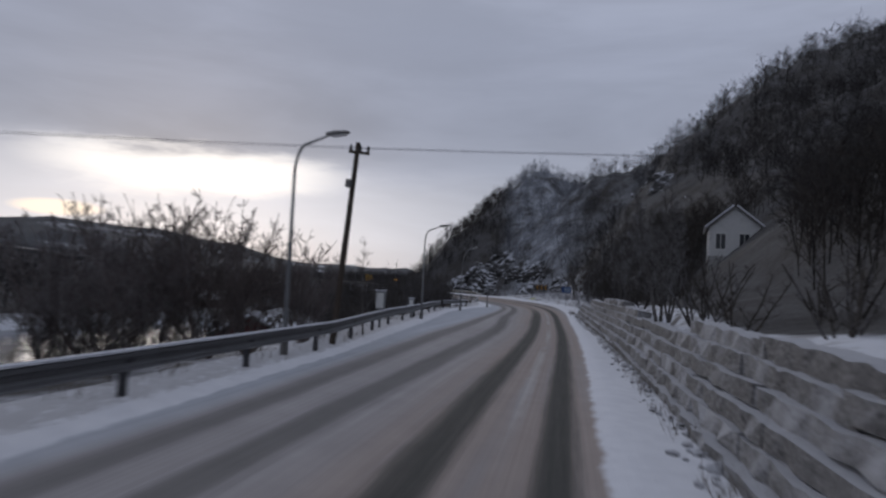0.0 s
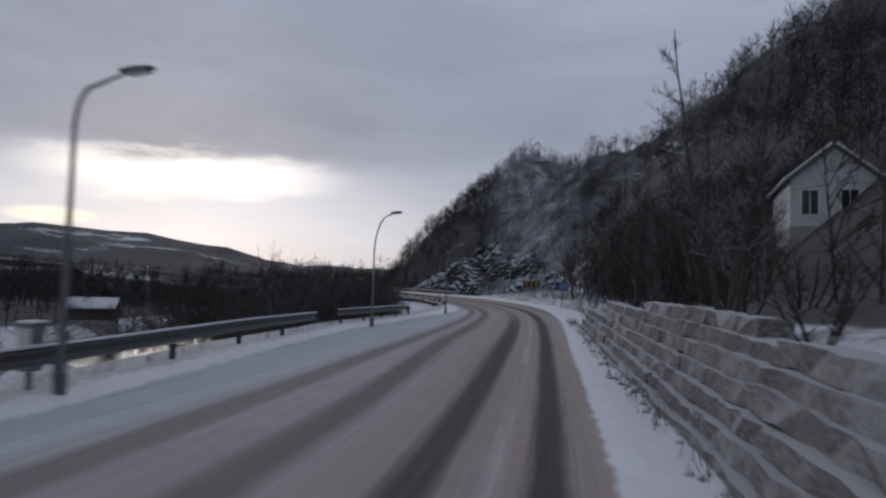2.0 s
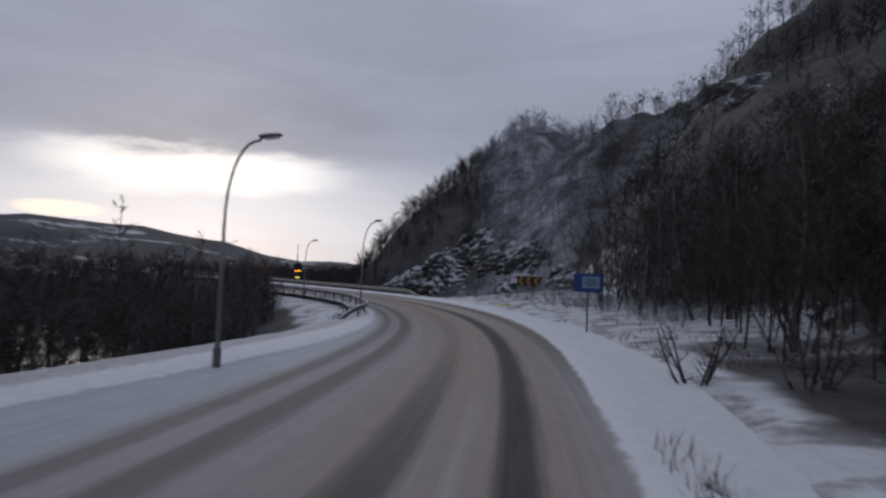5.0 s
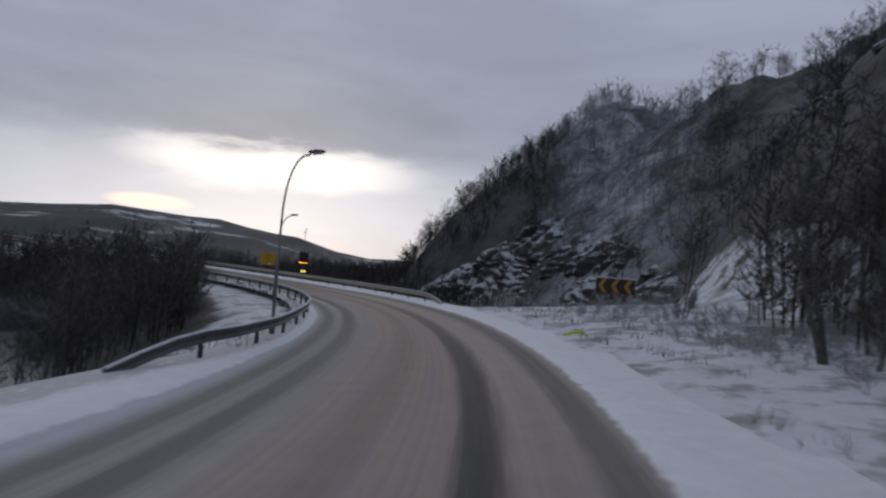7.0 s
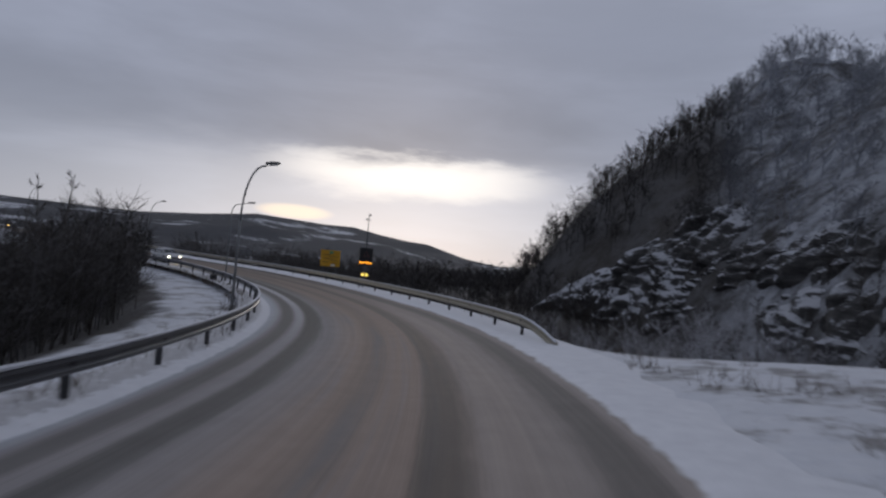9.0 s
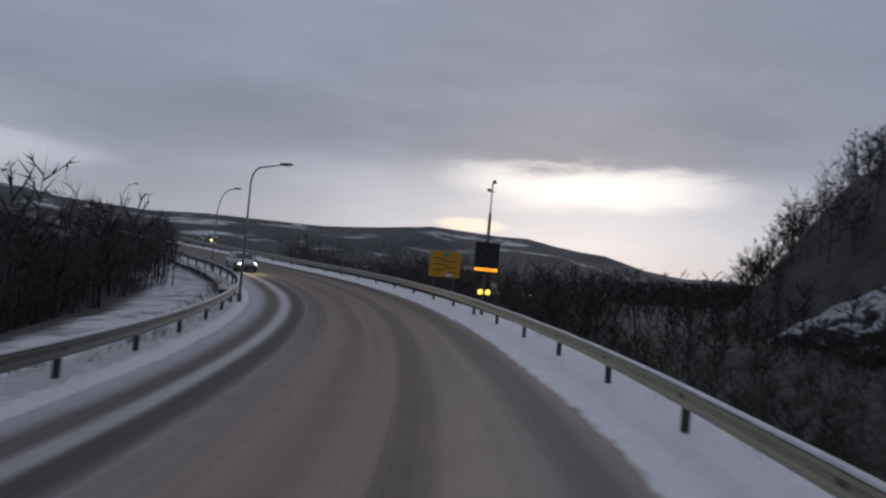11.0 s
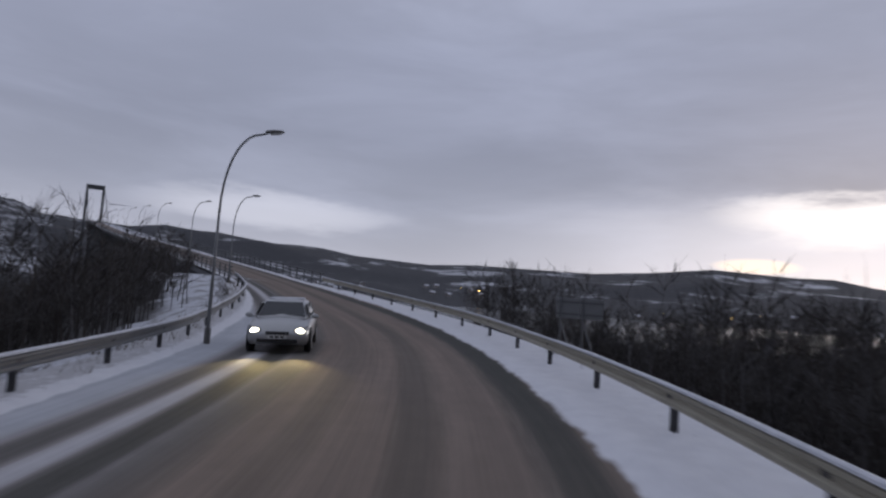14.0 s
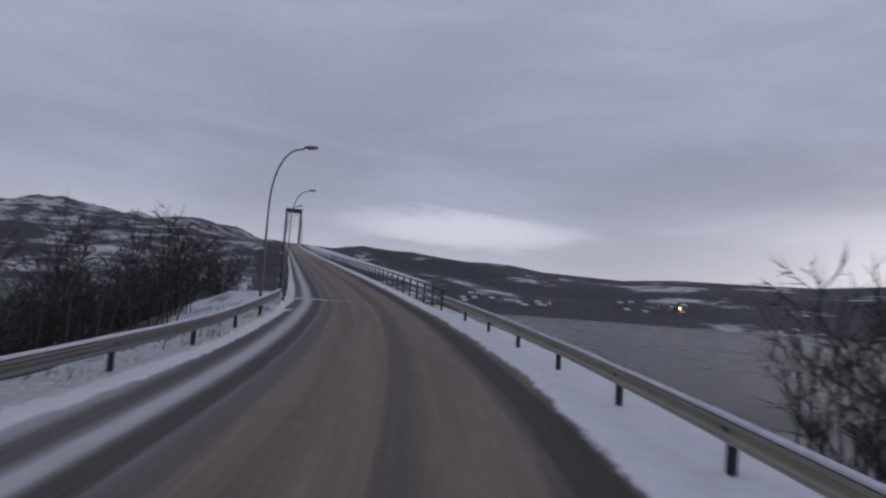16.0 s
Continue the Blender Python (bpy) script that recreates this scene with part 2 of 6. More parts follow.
def road_look(n, p):
    """Packed, sanded snow with bare wheel tracks. UV: metres across from the right-hand wheel track, metres along."""
    uv = n.add("ShaderNodeUVMap", uv_map="lane").outputs[0]
    parts = n.add("ShaderNodeSeparateXYZ")
    n.link(uv, parts.inputs[0])
    across, along = parts.outputs[0], parts.outputs[1]
    streak = n.add("ShaderNodeCombineXYZ")
    n.put(streak.inputs[0], across)
    n.put(streak.inputs[1], n.math("MULTIPLY", along, 0.035))
    streak = streak.outputs[0]
    wob = n.math("MULTIPLY", n.math("SUBTRACT", n.noise(streak, 0.9, 3), 0.5), 0.16)
    x = n.math("ADD", across, wob)
    fine = n.noise(streak, 9.0, 5, 0.65)
    broad = n.noise(streak, 2.2, 4)
    grit = n.noise(p, 22.0, 4, 0.7)

    def track(at, half, depth):
        off = n.math("ABSOLUTE", n.math("SUBTRACT", x, at))
        return n.math("MULTIPLY", n.step(n.math("ADD", off, n.math("MULTIPLY", n.math("SUBTRACT", fine, 0.5), 0.3)), half + 0.17, half * 0.45), depth)

    early = n.step(along, 150, 95)
    worn = n.math("MULTIPLY", track(-0.1, 0.30, 1.0), n.math("ADD", 0.5, n.math("MULTIPLY", early, 0.5)))
    worn = n.math("MAXIMUM", worn, n.math("MULTIPLY", track(-2.05, 0.34, 1.0), n.math("ADD", 0.25, n.math("MULTIPLY", n.step(along, 95, 62), 0.72))))
    for at, half, depth in ((-3.9, 0.32, 0.66), (-5.3, 0.28, 0.5)):
        worn = n.math("MAXIMUM", worn, n.math("MULTIPLY", track(at, half, depth), n.math("ADD", 1.0, n.math("MULTIPLY", n.step(along, 110, 165), 0.45))))
    worn = n.math("MAXIMUM", worn, n.math("MULTIPLY", track(-3.25, 0.34, 0.6), n.step(along, 140, 185)))
    curve = n.math("MULTIPLY", n.step(along, 70, 95), n.step(along, 330, 250))
    worn = n.math("MAXIMUM", worn, n.math("MULTIPLY", track(1.3, 0.30, 1.1), n.math("MULTIPLY", curve, n.math("ADD", 0.52, n.math("MULTIPLY", n.step(along, 176, 206), 0.5)))))
    # sand has browned the crown of the driven lane, most where the bend tightens
    sand = n.math("MULTIPLY", n.step(x, -3.6, -2.4), n.step(x, 1.2, 0.5))
    sand = n.math("MULTIPLY", sand, n.math("ADD", 0.55, n.math("MULTIPLY", n.step(along, 60, 170), 0.45)))
    cover = n.mix(broad, (0.278, 0.256, 0.252), (0.448, 0.424, 0.424))
    cover = n.mix(n.math("MULTIPLY", n.step(along, 75, 118), 0.42), cover, (0.150, 0.138, 0.138))
    cover = n.mix(n.math("MULTIPLY", sand, n.step(broad, 0.18, 0.58)), cover, (0.325, 0.248, 0.200))
    ridge = n.math("MULTIPLY", track(-0.98, 0.07, 0.42), n.math("MULTIPLY", n.step(along, 4, 16), n.step(along, 84, 66)))
    ridge = n.math("MULTIPLY", ridge, n.step(n.noise(n.vmath("MULTIPLY", uv, (1.0, 0.12, 1.0)), 1.3, 5), 0.34, 0.62))
    cover = n.mix(ridge, cover, (0.56, 0.56, 0.58))
    cover = n.mix(n.math("MULTIPLY", track(-4.6, 0.20, 0.75), n.step(along, 120, 175)), cover, (0.54, 0.54, 0.57))
    # the unsanded, packed snow of the lay-by
    cover = n.mix(n.step(x, -5.55, -6.1), cover, n.mix(broad, (0.37, 0.39, 0.43), (0.52, 0.535, 0.575)))
    outer = n.math("MULTIPLY", n.math("MULTIPLY", n.step(x, 0.0, 0.35), n.step(along, 84, 108)), n.step(along, 215, 180))
    cover = n.mix(n.math("MULTIPLY", outer, 0.75), cover, n.mix(broad, (0.30, 0.255, 0.225), (0.42, 0.375, 0.345)))
    bare = n.mix(grit, (0.040, 0.040, 0.036), (0.078, 0.077, 0.069))
    late = n.math("MULTIPLY", n.step(along, 135, 190), n.step(along, 420, 300))
    cover = n.mix(n.math("MULTIPLY", late, n.math("MULTIPLY", 0.9, n.step(x, -3.6, -2.6))), cover, n.mix(n.step(n.math("ADD", n.math("MULTIPLY", broad, 0.75), n.math("MULTIPLY", fine, 0.25)), 0.30, 0.68), (0.168, 0.133, 0.111), (0.224, 0.180, 0.152)))
    worn = n.math("MULTIPLY", worn, n.math("ADD", 0.78, n.math("MULTIPLY", fine, 0.36)), clamp=True)
    col = n.mix(worn, cover, bare)
    long_way = n.vmath("MULTIPLY", streak, (1.0, 0.12, 1.0))
    comb = n.math("ADD", 0.90, n.math("MULTIPLY", n.step(n.noise(long_way, 9.0, 4, 0.6), 0.25, 0.75), 0.15))
    comb = n.math("MULTIPLY", comb, n.math("ADD", 0.84, n.math("MULTIPLY", n.noise(p, 1.3, 6, 0.65), 0.32)))
    col = n.vmath("SCALE", col)
    n.put(col.node.inputs["Scale"], comb)
    bank = n.add("ShaderNodeAttribute", attribute_name="verge").outputs["Fac"]
    edge = n.step(n.math("ADD", bank, n.math("MULTIPLY", n.math("SUBTRACT", n.noise(p, 1.6, 6, 0.6), 0.5), 0.55)), 0.38, 0.62)
    white = n.mix(n.noise(p, 2.5, 5), (0.60, 0.605, 0.645), (0.80, 0.805, 0.835))
    tufts = n.math("MULTIPLY", n.step(n.math("ADD", n.noise(p, 5.5, 7, 0.75), n.math("MULTIPLY", n.step(bank, 1.0, 1.9), 0.24)), 0.62, 0.70), n.step(bank, 0.85, 1.0))
    white = n.mix(n.math("MULTIPLY", tufts, 0.4), white, (0.11, 0.092, 0.075))
    col = n.mix(edge, col, white)
    rough = n.math("SUBTRACT", 0.9, n.math("MULTIPLY", worn, 0.08))
    height = n.math("ADD", n.math("MULTIPLY", n.math("SUBTRACT", 1.0, worn), 0.8), n.math("ADD", n.math("MULTIPLY", fine, 0.5), n.math("MULTIPLY", grit, 0.25)))
    return col, rough, {"relief": (height, 0.6, 0.035), "Specular IOR Level": 0.22}


def water_look(n, p):
    """Calm in the sheltered inlet, rippled by the wind out on the strait."""
    at = n.add("ShaderNodeSeparateXYZ")
    n.link(p, at.inputs[0])
    open_sea = n.step(at.outputs[0], -60, -125)
    rip = n.math("ADD", n.noise(n.vmath("MULTIPLY", p, (1, 1.6, 1)), 0.9, 5, 0.6), n.math("MULTIPLY", n.noise(p, 3.2, 4, 0.6), 0.35))
    rip = n.math("MULTIPLY", rip, n.math("ADD", 0.10, n.math("MULTIPLY", open_sea, 2.4)))
    ice = n.step(n.noise(p, 0.06, 5), 0.56, 0.66)
    col = n.mix(n.math("MULTIPLY", ice, 0.35), (0.012, 0.017, 0.022), (0.10, 0.11, 0.13))
    return col, n.math("ADD", 0.05, n.math("ADD", n.math("MULTIPLY", ice, 0.12), n.math("MULTIPLY", open_sea, 0.18))), {"relief": (rip, 0.9, 0.3), "IOR": 1.33}


def plain(name, colour, rough, metal=0.0, vary=0.25, scale=6.0, relief=0.15, emit=None):
    def build(n, p):
        spots = n.noise(p, scale, 5, 0.6)
        dark = tuple(c * (1 - vary) for c in colour)
        lite = tuple(min(1, c * (1 + vary)) for c in colour)
        more = {"Metallic": metal, "relief": (n.noise(p, scale * 5, 4), relief, 0.01)}
        if emit:
            more |= {"Emission Color": emit[0], "Emission Strength": emit[1]}
        stain = n.step(n.noise(p, scale * 0.35, 5), 0.52, 0.75)
        return n.mix(n.math("MULTIPLY", stain, 0.3), n.mix(spots, dark, lite), tuple(c * 0.55 for c in colour)), rough, more
    return material(name, build)


def bark_look(dark, pale, frost):
    def build(n, p):
        lot = n.add("ShaderNodeNewGeometry").outputs["Random Per Island"]
        each = n.add("ShaderNodeObjectInfo").outputs["Random"]
        col = n.mix(n.noise(p, 5.0, 5), dark, pale)
        rime = n.math("MULTIPLY", n.step(n.math("ADD", n.math("MULTIPLY", lot, 0.6), n.math("MULTIPLY", each, 0.5)), 0.55, 1.0), frost)
        return n.mix(rime, col, (0.60, 0.62, 0.67)), 0.85
    return build


def wood_look(n, p):
    """Frosted birch wood seen far off; rime lies in broad drifts over the slope."""
    lot = n.add("ShaderNodeAttribute", attribute_name="tone").outputs["Fac"]
    patch = n.step(n.noise(p, 0.10, 6, 0.65), 0.30, 0.66)
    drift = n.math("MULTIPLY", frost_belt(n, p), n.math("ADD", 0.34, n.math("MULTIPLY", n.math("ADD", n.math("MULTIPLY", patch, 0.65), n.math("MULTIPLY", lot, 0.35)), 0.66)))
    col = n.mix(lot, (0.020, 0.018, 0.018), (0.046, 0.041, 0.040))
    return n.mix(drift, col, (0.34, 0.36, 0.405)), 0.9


SNOW = material("snow", snow_look)
GROUND = material("snowy_ground", ground_look)
CLIFF = material("bedded_rock", cliff_look)
ROAD = material("snowy_road", road_look)
WATER = material("fjord_water", water_look)
TWIG = material("birch_twigs", bark_look((0.022, 0.017, 0.015), (0.065, 0.052, 0.045), 0.22))
TRUNK = material("birch_bark", bark_look((0.03, 0.026, 0.024), (0.13, 0.12, 0.11), 0.2))
RIMED = material("rimed_twigs", bark_look((0.10, 0.095, 0.095), (0.20, 0.195, 0.20), 0.6))
PALE_SCRUB = material("frosted_scrub_twigs", bark_look((0.16, 0.15, 0.155), (0.34, 0.335, 0.35), 0.5))
WILLOW = material("willow_twigs", bark_look((0.07, 0.055, 0.05), (0.17, 0.14, 0.13), 0.25))
SCRUB = material("scrub_twigs", bark_look((0.017, 0.013, 0.011), (0.05, 0.04, 0.033), 0.14))
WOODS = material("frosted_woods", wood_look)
STEEL = plain("galvanised_steel", (0.14, 0.143, 0.15), 0.5, 0.6, 0.2, 3.0)
DULL_STEEL = plain("weathered_steel", (0.15, 0.145, 0.14), 0.55, 0.5, 0.25, 2.5)
LAMP_GREY = plain("lamp_grey_paint", (0.17, 0.175, 0.18), 0.5, 0.4, 0.2, 4.0)
CREOSOTE = plain("creosoted_wood", (0.055, 0.040, 0.030), 0.85, 0.0, 0.4, 9.0, 0.5)
CONCRETE = plain("concrete", (0.30, 0.295, 0.285), 0.85, 0.0, 0.2, 1.2, 0.3)
BRIDGE_GREY = plain("bridge_grey_paint", (0.075, 0.078, 0.082), 0.6, 0.2, 0.2, 0.8)
BLACK = plain("black_plastic", (0.014, 0.014, 0.015), 0.45, 0.0, 0.3, 8.0)
YELLOW = plain("sign_yellow", (0.54, 0.285, 0.012), 0.5, 0.0, 0.1, 3.0, 0.05)
ARROW = plain("arrow_orange", (0.36, 0.17, 0.012), 0.55, 0.0, 0.15, 3.0, 0.05)
AMBER = plain("amber_led", (0.4, 0.15, 0.01), 0.5, 0.0, 0.05, 3.0, 0.0, ((1.0, 0.36, 0.02), 5.0))
LAMP_LIT = plain("lit_amber_lens", (0.6, 0.5, 0.1), 0.4, 0.0, 0.05, 3.0, 0.0, ((1.0, 0.75, 0.14), 1.5))
HEADLIGHT = plain("headlight_lit", (0.8, 0.8, 0.7), 0.3, 0.0, 0.02, 3.0, 0.0, ((1.0, 0.93, 0.66), 9.0))
DIM_RED = plain("unlit_red", (0.10, 0.025, 0.022), 0.5, 0.0, 0.1, 3.0, 0.0)
SIGN_GREEN = plain("sign_green", (0.10, 0.28, 0.13), 0.5, 0.0, 0.1, 3.0, 0.0)
SIGN_WHITE = plain("sign_white", (0.62, 0.62, 0.6), 0.5, 0.0, 0.1, 3.0, 0.0)
SIGN_PALE = plain("sign_pale_blue", (0.20, 0.26, 0.33), 0.5, 0.0, 0.1, 3.0, 0.0)
SIGN_BLUE = plain("sign_blue", (0.012, 0.045, 0.16), 0.5, 0.0, 0.1, 3.0, 0.0)
SIGN_BACK = plain("sign_back_aluminium", (0.22, 0.225, 0.23), 0.55, 0.5, 0.15, 2.0, 0.05)
RED_WOOD = plain("red_boarding", (0.16, 0.030, 0.024), 0.85, 0.0, 0.35, 4.0, 0.4)
PALE_WOOD = plain("white_boarding", (0.55, 0.55, 0.54), 0.8, 0.0, 0.12, 4.0, 0.3)
HOUSE_WOOD = plain("weathered_house_boarding", (0.22, 0.20, 0.19), 0.8, 0.0, 0.3, 0.2, 0.3)
DARK_GLASS = plain("dark_window_glass", (0.02, 0.024, 0.03), 0.12, 0.0, 0.1, 2.0, 0.0)
LIME = plain("fluorescent_yellow", (0.62, 0.66, 0.05), 0.6, 0.0, 0.1, 6.0)
CAR_PAINT = plain("silver_car_paint", (0.44, 0.445, 0.45), 0.32, 0.55, 0.08, 2.0, 0.02)
RUBBER = plain("tyre_rubber", (0.022, 0.022, 0.022), 0.85, 0.0, 0.3, 8.0)
RIM = plain("alloy_rim", (0.35, 0.35, 0.36), 0.35, 0.9, 0.1, 8.0)
CABLE = plain("dark_cable", (0.03, 0.03, 0.032), 0.6, 0.3, 0.2, 1.0)
STREET_LIT = plain("lit_lantern", (0.6, 0.4, 0.1), 0.5, 0.0, 0.05, 2.0, 0.0, ((1.0, 0.50, 0.10), 14.0))


# ---- mesh helpers ----
def mesh_object(name, data, mat, parent=None, label=""):
    if mat and not data.materials:
        data.materials.append(mat)
    ob = new(name, data)
    if parent:
        ob.parent = parent
    if label:
        tagged(ob, label)
    return ob


def part(name, bm, mat, parent=None, label="", smooth=False):
    """Links a bmesh as one mesh object under a thing."""
    data = bpy.data.meshes.new(name)
    bmesh.ops.recalc_face_normals(bm, faces=bm.faces)
    bm.to_mesh(data)
    bm.free()
    if smooth:
        data.polygons.foreach_set("use_smooth", [True] * len(data.polygons))
    return mesh_object(name, data, mat, parent, label)


def thing(name, m, label, category, group="", kind=""):
    ob = tagged(new(name), label, category, group, kind)
    ob.matrix_world = m
    return ob


def box(bm, size, at=(0, 0, 0), turn=None, bevel=0.0):
    made = bmesh.ops.create_cube(bm, size=1.0, matrix=Matrix.Diagonal((*size, 1)))
    verts = made["verts"]
    if bevel:
        edges = list({e for v in verts for e in v.link_edges})
        done = bmesh.ops.bevel(bm, geom=edges, offset=bevel, segments=2, affect="EDGES", profile=0.5)
        verts = list({v for f in done["faces"] for v in f.verts} | {v for v in verts if v.is_valid})
    m = Matrix.Translation(at) @ (turn or Matrix())
    bmesh.ops.transform(bm, matrix=m, verts=verts)
    return verts


def tube(bm, points, radii, sides=8, cap=True):
    """A round bar along points."""
    points = [Vector(p) for p in points]
    rings = []
    for i, p in enumerate(points):
        along = (points[min(i + 1, len(points) - 1)] - points[max(i - 1, 0)]).normalized()
        a = along.orthogonal().normalized() if not rings else None
        if a is None:
            a = (keep - keep.dot(along) * along).normalized()
        keep = a
        b = along.cross(a)
        r = radii[i] if isinstance(radii, (list, tuple)) else radii
        rings.append([bm.verts.new(p + r * (math.cos(w) * a + math.sin(w) * b)) for w in (2 * math.pi * k / sides for k in range(sides))])
    for one, two in zip(rings, rings[1:]):
        for k in range(sides):
            bm.faces.new((one[k], one[(k + 1) % sides], two[(k + 1) % sides], two[k]))
    if cap:
        bm.faces.new(rings[0][::-1])
        bm.faces.new(rings[-1])


def cylinder(bm, radius, depth, m, sides=20, radius2=None):
    bmesh.ops.create_cone(bm, cap_ends=True, segments=sides, radius1=radius, radius2=radius if radius2 is None else radius2, depth=depth, matrix=m)


def grid_mesh(name, verts, rows, cols):
    """A sheet from rows x cols places."""
    k = np.arange(rows * cols).reshape(rows, cols)
    faces = np.stack([k[:-1, :-1], k[:-1, 1:], k[1:, 1:], k[1:, :-1]], -1).reshape(-1, 4)
    data = bpy.data.meshes.new(name)
    data.from_pydata(verts.reshape(-1, 3).tolist(), [], faces.tolist())
    data.polygons.foreach_set("use_smooth", [True] * len(data.polygons))
    data.update()
    return data


def segments_mesh(name, p0, p1, r0, r1, sides=3):
    """Many short tapered bars in one mesh."""
    p0, p1, r0, r1 = (np.asarray(v, float) for v in (p0, p1, r0, r1))
    n = len(p0)
    way = p1 - p0
    way /= np.linalg.norm(way, axis=1, keepdims=True) + 1e-9
    ref = np.where(np.abs(way[:, 2:3]) > 0.9, [[1.0, 0, 0]], [[0, 0, 1.0]])
    a = np.cross(way, ref)
    a /= np.linalg.norm(a, axis=1, keepdims=True) + 1e-9
    b = np.cross(way, a)
    rings = []
    for p, r in ((p0, r0), (p1, r1)):
        for k in range(sides):
            w = 2 * math.pi * k / sides
            rings.append(p + r[:, None] * (math.cos(w) * a + math.sin(w) * b))
    verts = np.stack(rings, 1).reshape(-1, 3)
    base = np.arange(n)[:, None] * 2 * sides
    faces = np.concatenate([base + np.array([[k, (k + 1) % sides, sides + (k + 1) % sides, sides + k]]) for k in range(sides)])
    data = bpy.data.meshes.new(name)
    data.from_pydata(verts.tolist(), [], faces.tolist())
    data.update()
    return data


def spikes_mesh(name, p0, p1, r0):
    """Many thin twigs in one mesh, each a three-sided spike."""
    p0, p1, r0 = (np.asarray(v, float) for v in (p0, p1, r0))
    way = p1 - p0
    way /= np.linalg.norm(way, axis=1, keepdims=True) + 1e-9
    ref = np.where(np.abs(way[:, 2:3]) > 0.9, [[1.0, 0, 0]], [[0, 0, 1.0]])
    a = np.cross(way, ref)
    a /= np.linalg.norm(a, axis=1, keepdims=True) + 1e-9
    b = np.cross(way, a)
    rings = [p0 + r0[:, None] * (math.cos(w) * a + math.sin(w) * b) for w in (0, 2.094, 4.189)] + [p1]
    verts = np.stack(rings, 1).reshape(-1, 3)
    base = np.arange(len(p0))[:, None] * 4
    faces = np.concatenate([base + np.array([[k, (k + 1) % 3, 3]]) for k in range(3)])
    data = bpy.data.meshes.new(name)
    data.from_pydata(verts.tolist(), [], faces.tolist())
    data.update()
    return data


# ---- the line of the road ----
# x, y and height of the driven line, from behind the start to the bridge tower
LINE = np.array([
    (-4.14, -68.37, .35), (-2.13, -55.2, .35), (-.12, -42.03, .35), (1.89, -28.86, .35), (3.9, -15.69, .35), (5.91, -2.52, .35),
    (7.92, 10.65, .3), (9.91, 23.86, .21), (11.72, 36.9, .07), (13.29, 49.61, -.01), (14.79, 62.41, -.03), (15.98, 75.41, -.03),
    (16.38, 88.62, -.03), (15.57, 101.96, -.03), (13.35, 115.08, 0), (9.61, 127.77, .06), (4.23, 139.88, .12), (-2.86, 151.15, .2),
    (-11.47, 161.35, .36), (-21.15, 170.25, .61), (-32.13, 177.6, .97), (-43.89, 183.57, 1.31), (-56.61, 187.1, 1.9), (-69.61, 189.39, 2.7),
    (-82.74, 190.77, 3.62), (-95.9, 191.69, 4.61), (-135.81, 194.48, 7.4), (-195.66, 198.67, 11.58), (-275.47, 204.25, 17.16), (-604.66, 227.27, 40.16), (-900, 247.9, 44)])


def smooth_line(pts, steps=24):
    """A centripetal spline through pts."""
    out = []
    d = np.r_[0, np.cumsum(np.sqrt(np.linalg.norm(np.diff(pts, axis=0), axis=1)))]
    for i in range(1, len(pts) - 2):
        (a, b, c, e), (t0, t1, t2, t3) = pts[i - 1:i + 3], d[i - 1:i + 3]
        for t in np.linspace(t1, t2, steps, endpoint=False):
            u = (t1 - t) / (t1 - t0) * a + (t - t0) / (t1 - t0) * b
            v = (t2 - t) / (t2 - t1) * b + (t - t1) / (t2 - t1) * c
            w = (t3 - t) / (t3 - t2) * c + (t - t2) / (t3 - t2) * e
            f = (t2 - t) / (t2 - t0) * u + (t - t0) / (t2 - t0) * v
            g = (t3 - t) / (t3 - t1) * v + (t - t1) / (t3 - t1) * w
            out.append((t2 - t) / (t2 - t1) * f + (t - t1) / (t2 - t1) * g)
    return np.array(out)


AXIS = smooth_line(LINE)
RUN = np.r_[0, np.cumsum(np.linalg.norm(np.diff(AXIS[:, :2], axis=0), axis=1))]
RUN -= RUN[np.hypot(*(AXIS[:, :2] - LINE[5, :2]).T).argmin()]
AHEAD = np.gradient(AXIS[:, :2], axis=0)
AHEAD /= np.linalg.norm(AHEAD, axis=1)[:, None]


def table(pairs):
    """A function through (along, value) pairs."""
    xs, ys = zip(*pairs)
    return lambda s: np.interp(s, xs, ys)


bank_of = table([(45, -.055), (80, 0), (100, .04), (215, .04), (250, 0)])
right_edge = table([(0, .5), (10, .45), (33, .66), (57, .84), (80, 1.35), (95, 1.85), (108, 2.15), (128, 2.45), (150, 2.1), (162, 1.84), (190, 1.95), (210.5, 1.92), (220.4, 2.3), (226, 2.5), (245, 2.4), (300, 2.4)])
left_edge = table([(0, -5.35), (6, -5.4), (11, -5.75), (28, -6.6), (36, -7.1), (55, -8.5), (72, -8.2), (90, -6.6), (107, -5.8), (128, -5.75), (163, -6.3), (191, -6.8), (205, -6.75), (213, -6.6), (219.4, -5.6), (224.5, -5.06), (245, -3.6), (300, -3.6)])
rail_left = table([(-40, -6.1), (9, -6.3), (18, -6.4), (28, -7.5), (53.3, -9.3), (58, -9.8), (70, -9.5), (76.5, -9.25), (92, -8.6), (106, -7.5), (110.5, -6.6), (115, -6.3), (130, -6.2),
                   (150, -6.7), (165, -7.1), (180, -7.3), (200, -7.4), (211, -7.5), (216, -7.1), (222, -6.2), (230, -5.1), (241, -4.3), (300, -4.1)])
rail_right = table([(140, 3.4), (165, 3.25), (180, 3.4), (195, 3.4), (205, 3.25), (211, 3.4), (216, 3.5), (222, 3.55), (235, 3.45), (245, 3.3), (300, 3.2)])


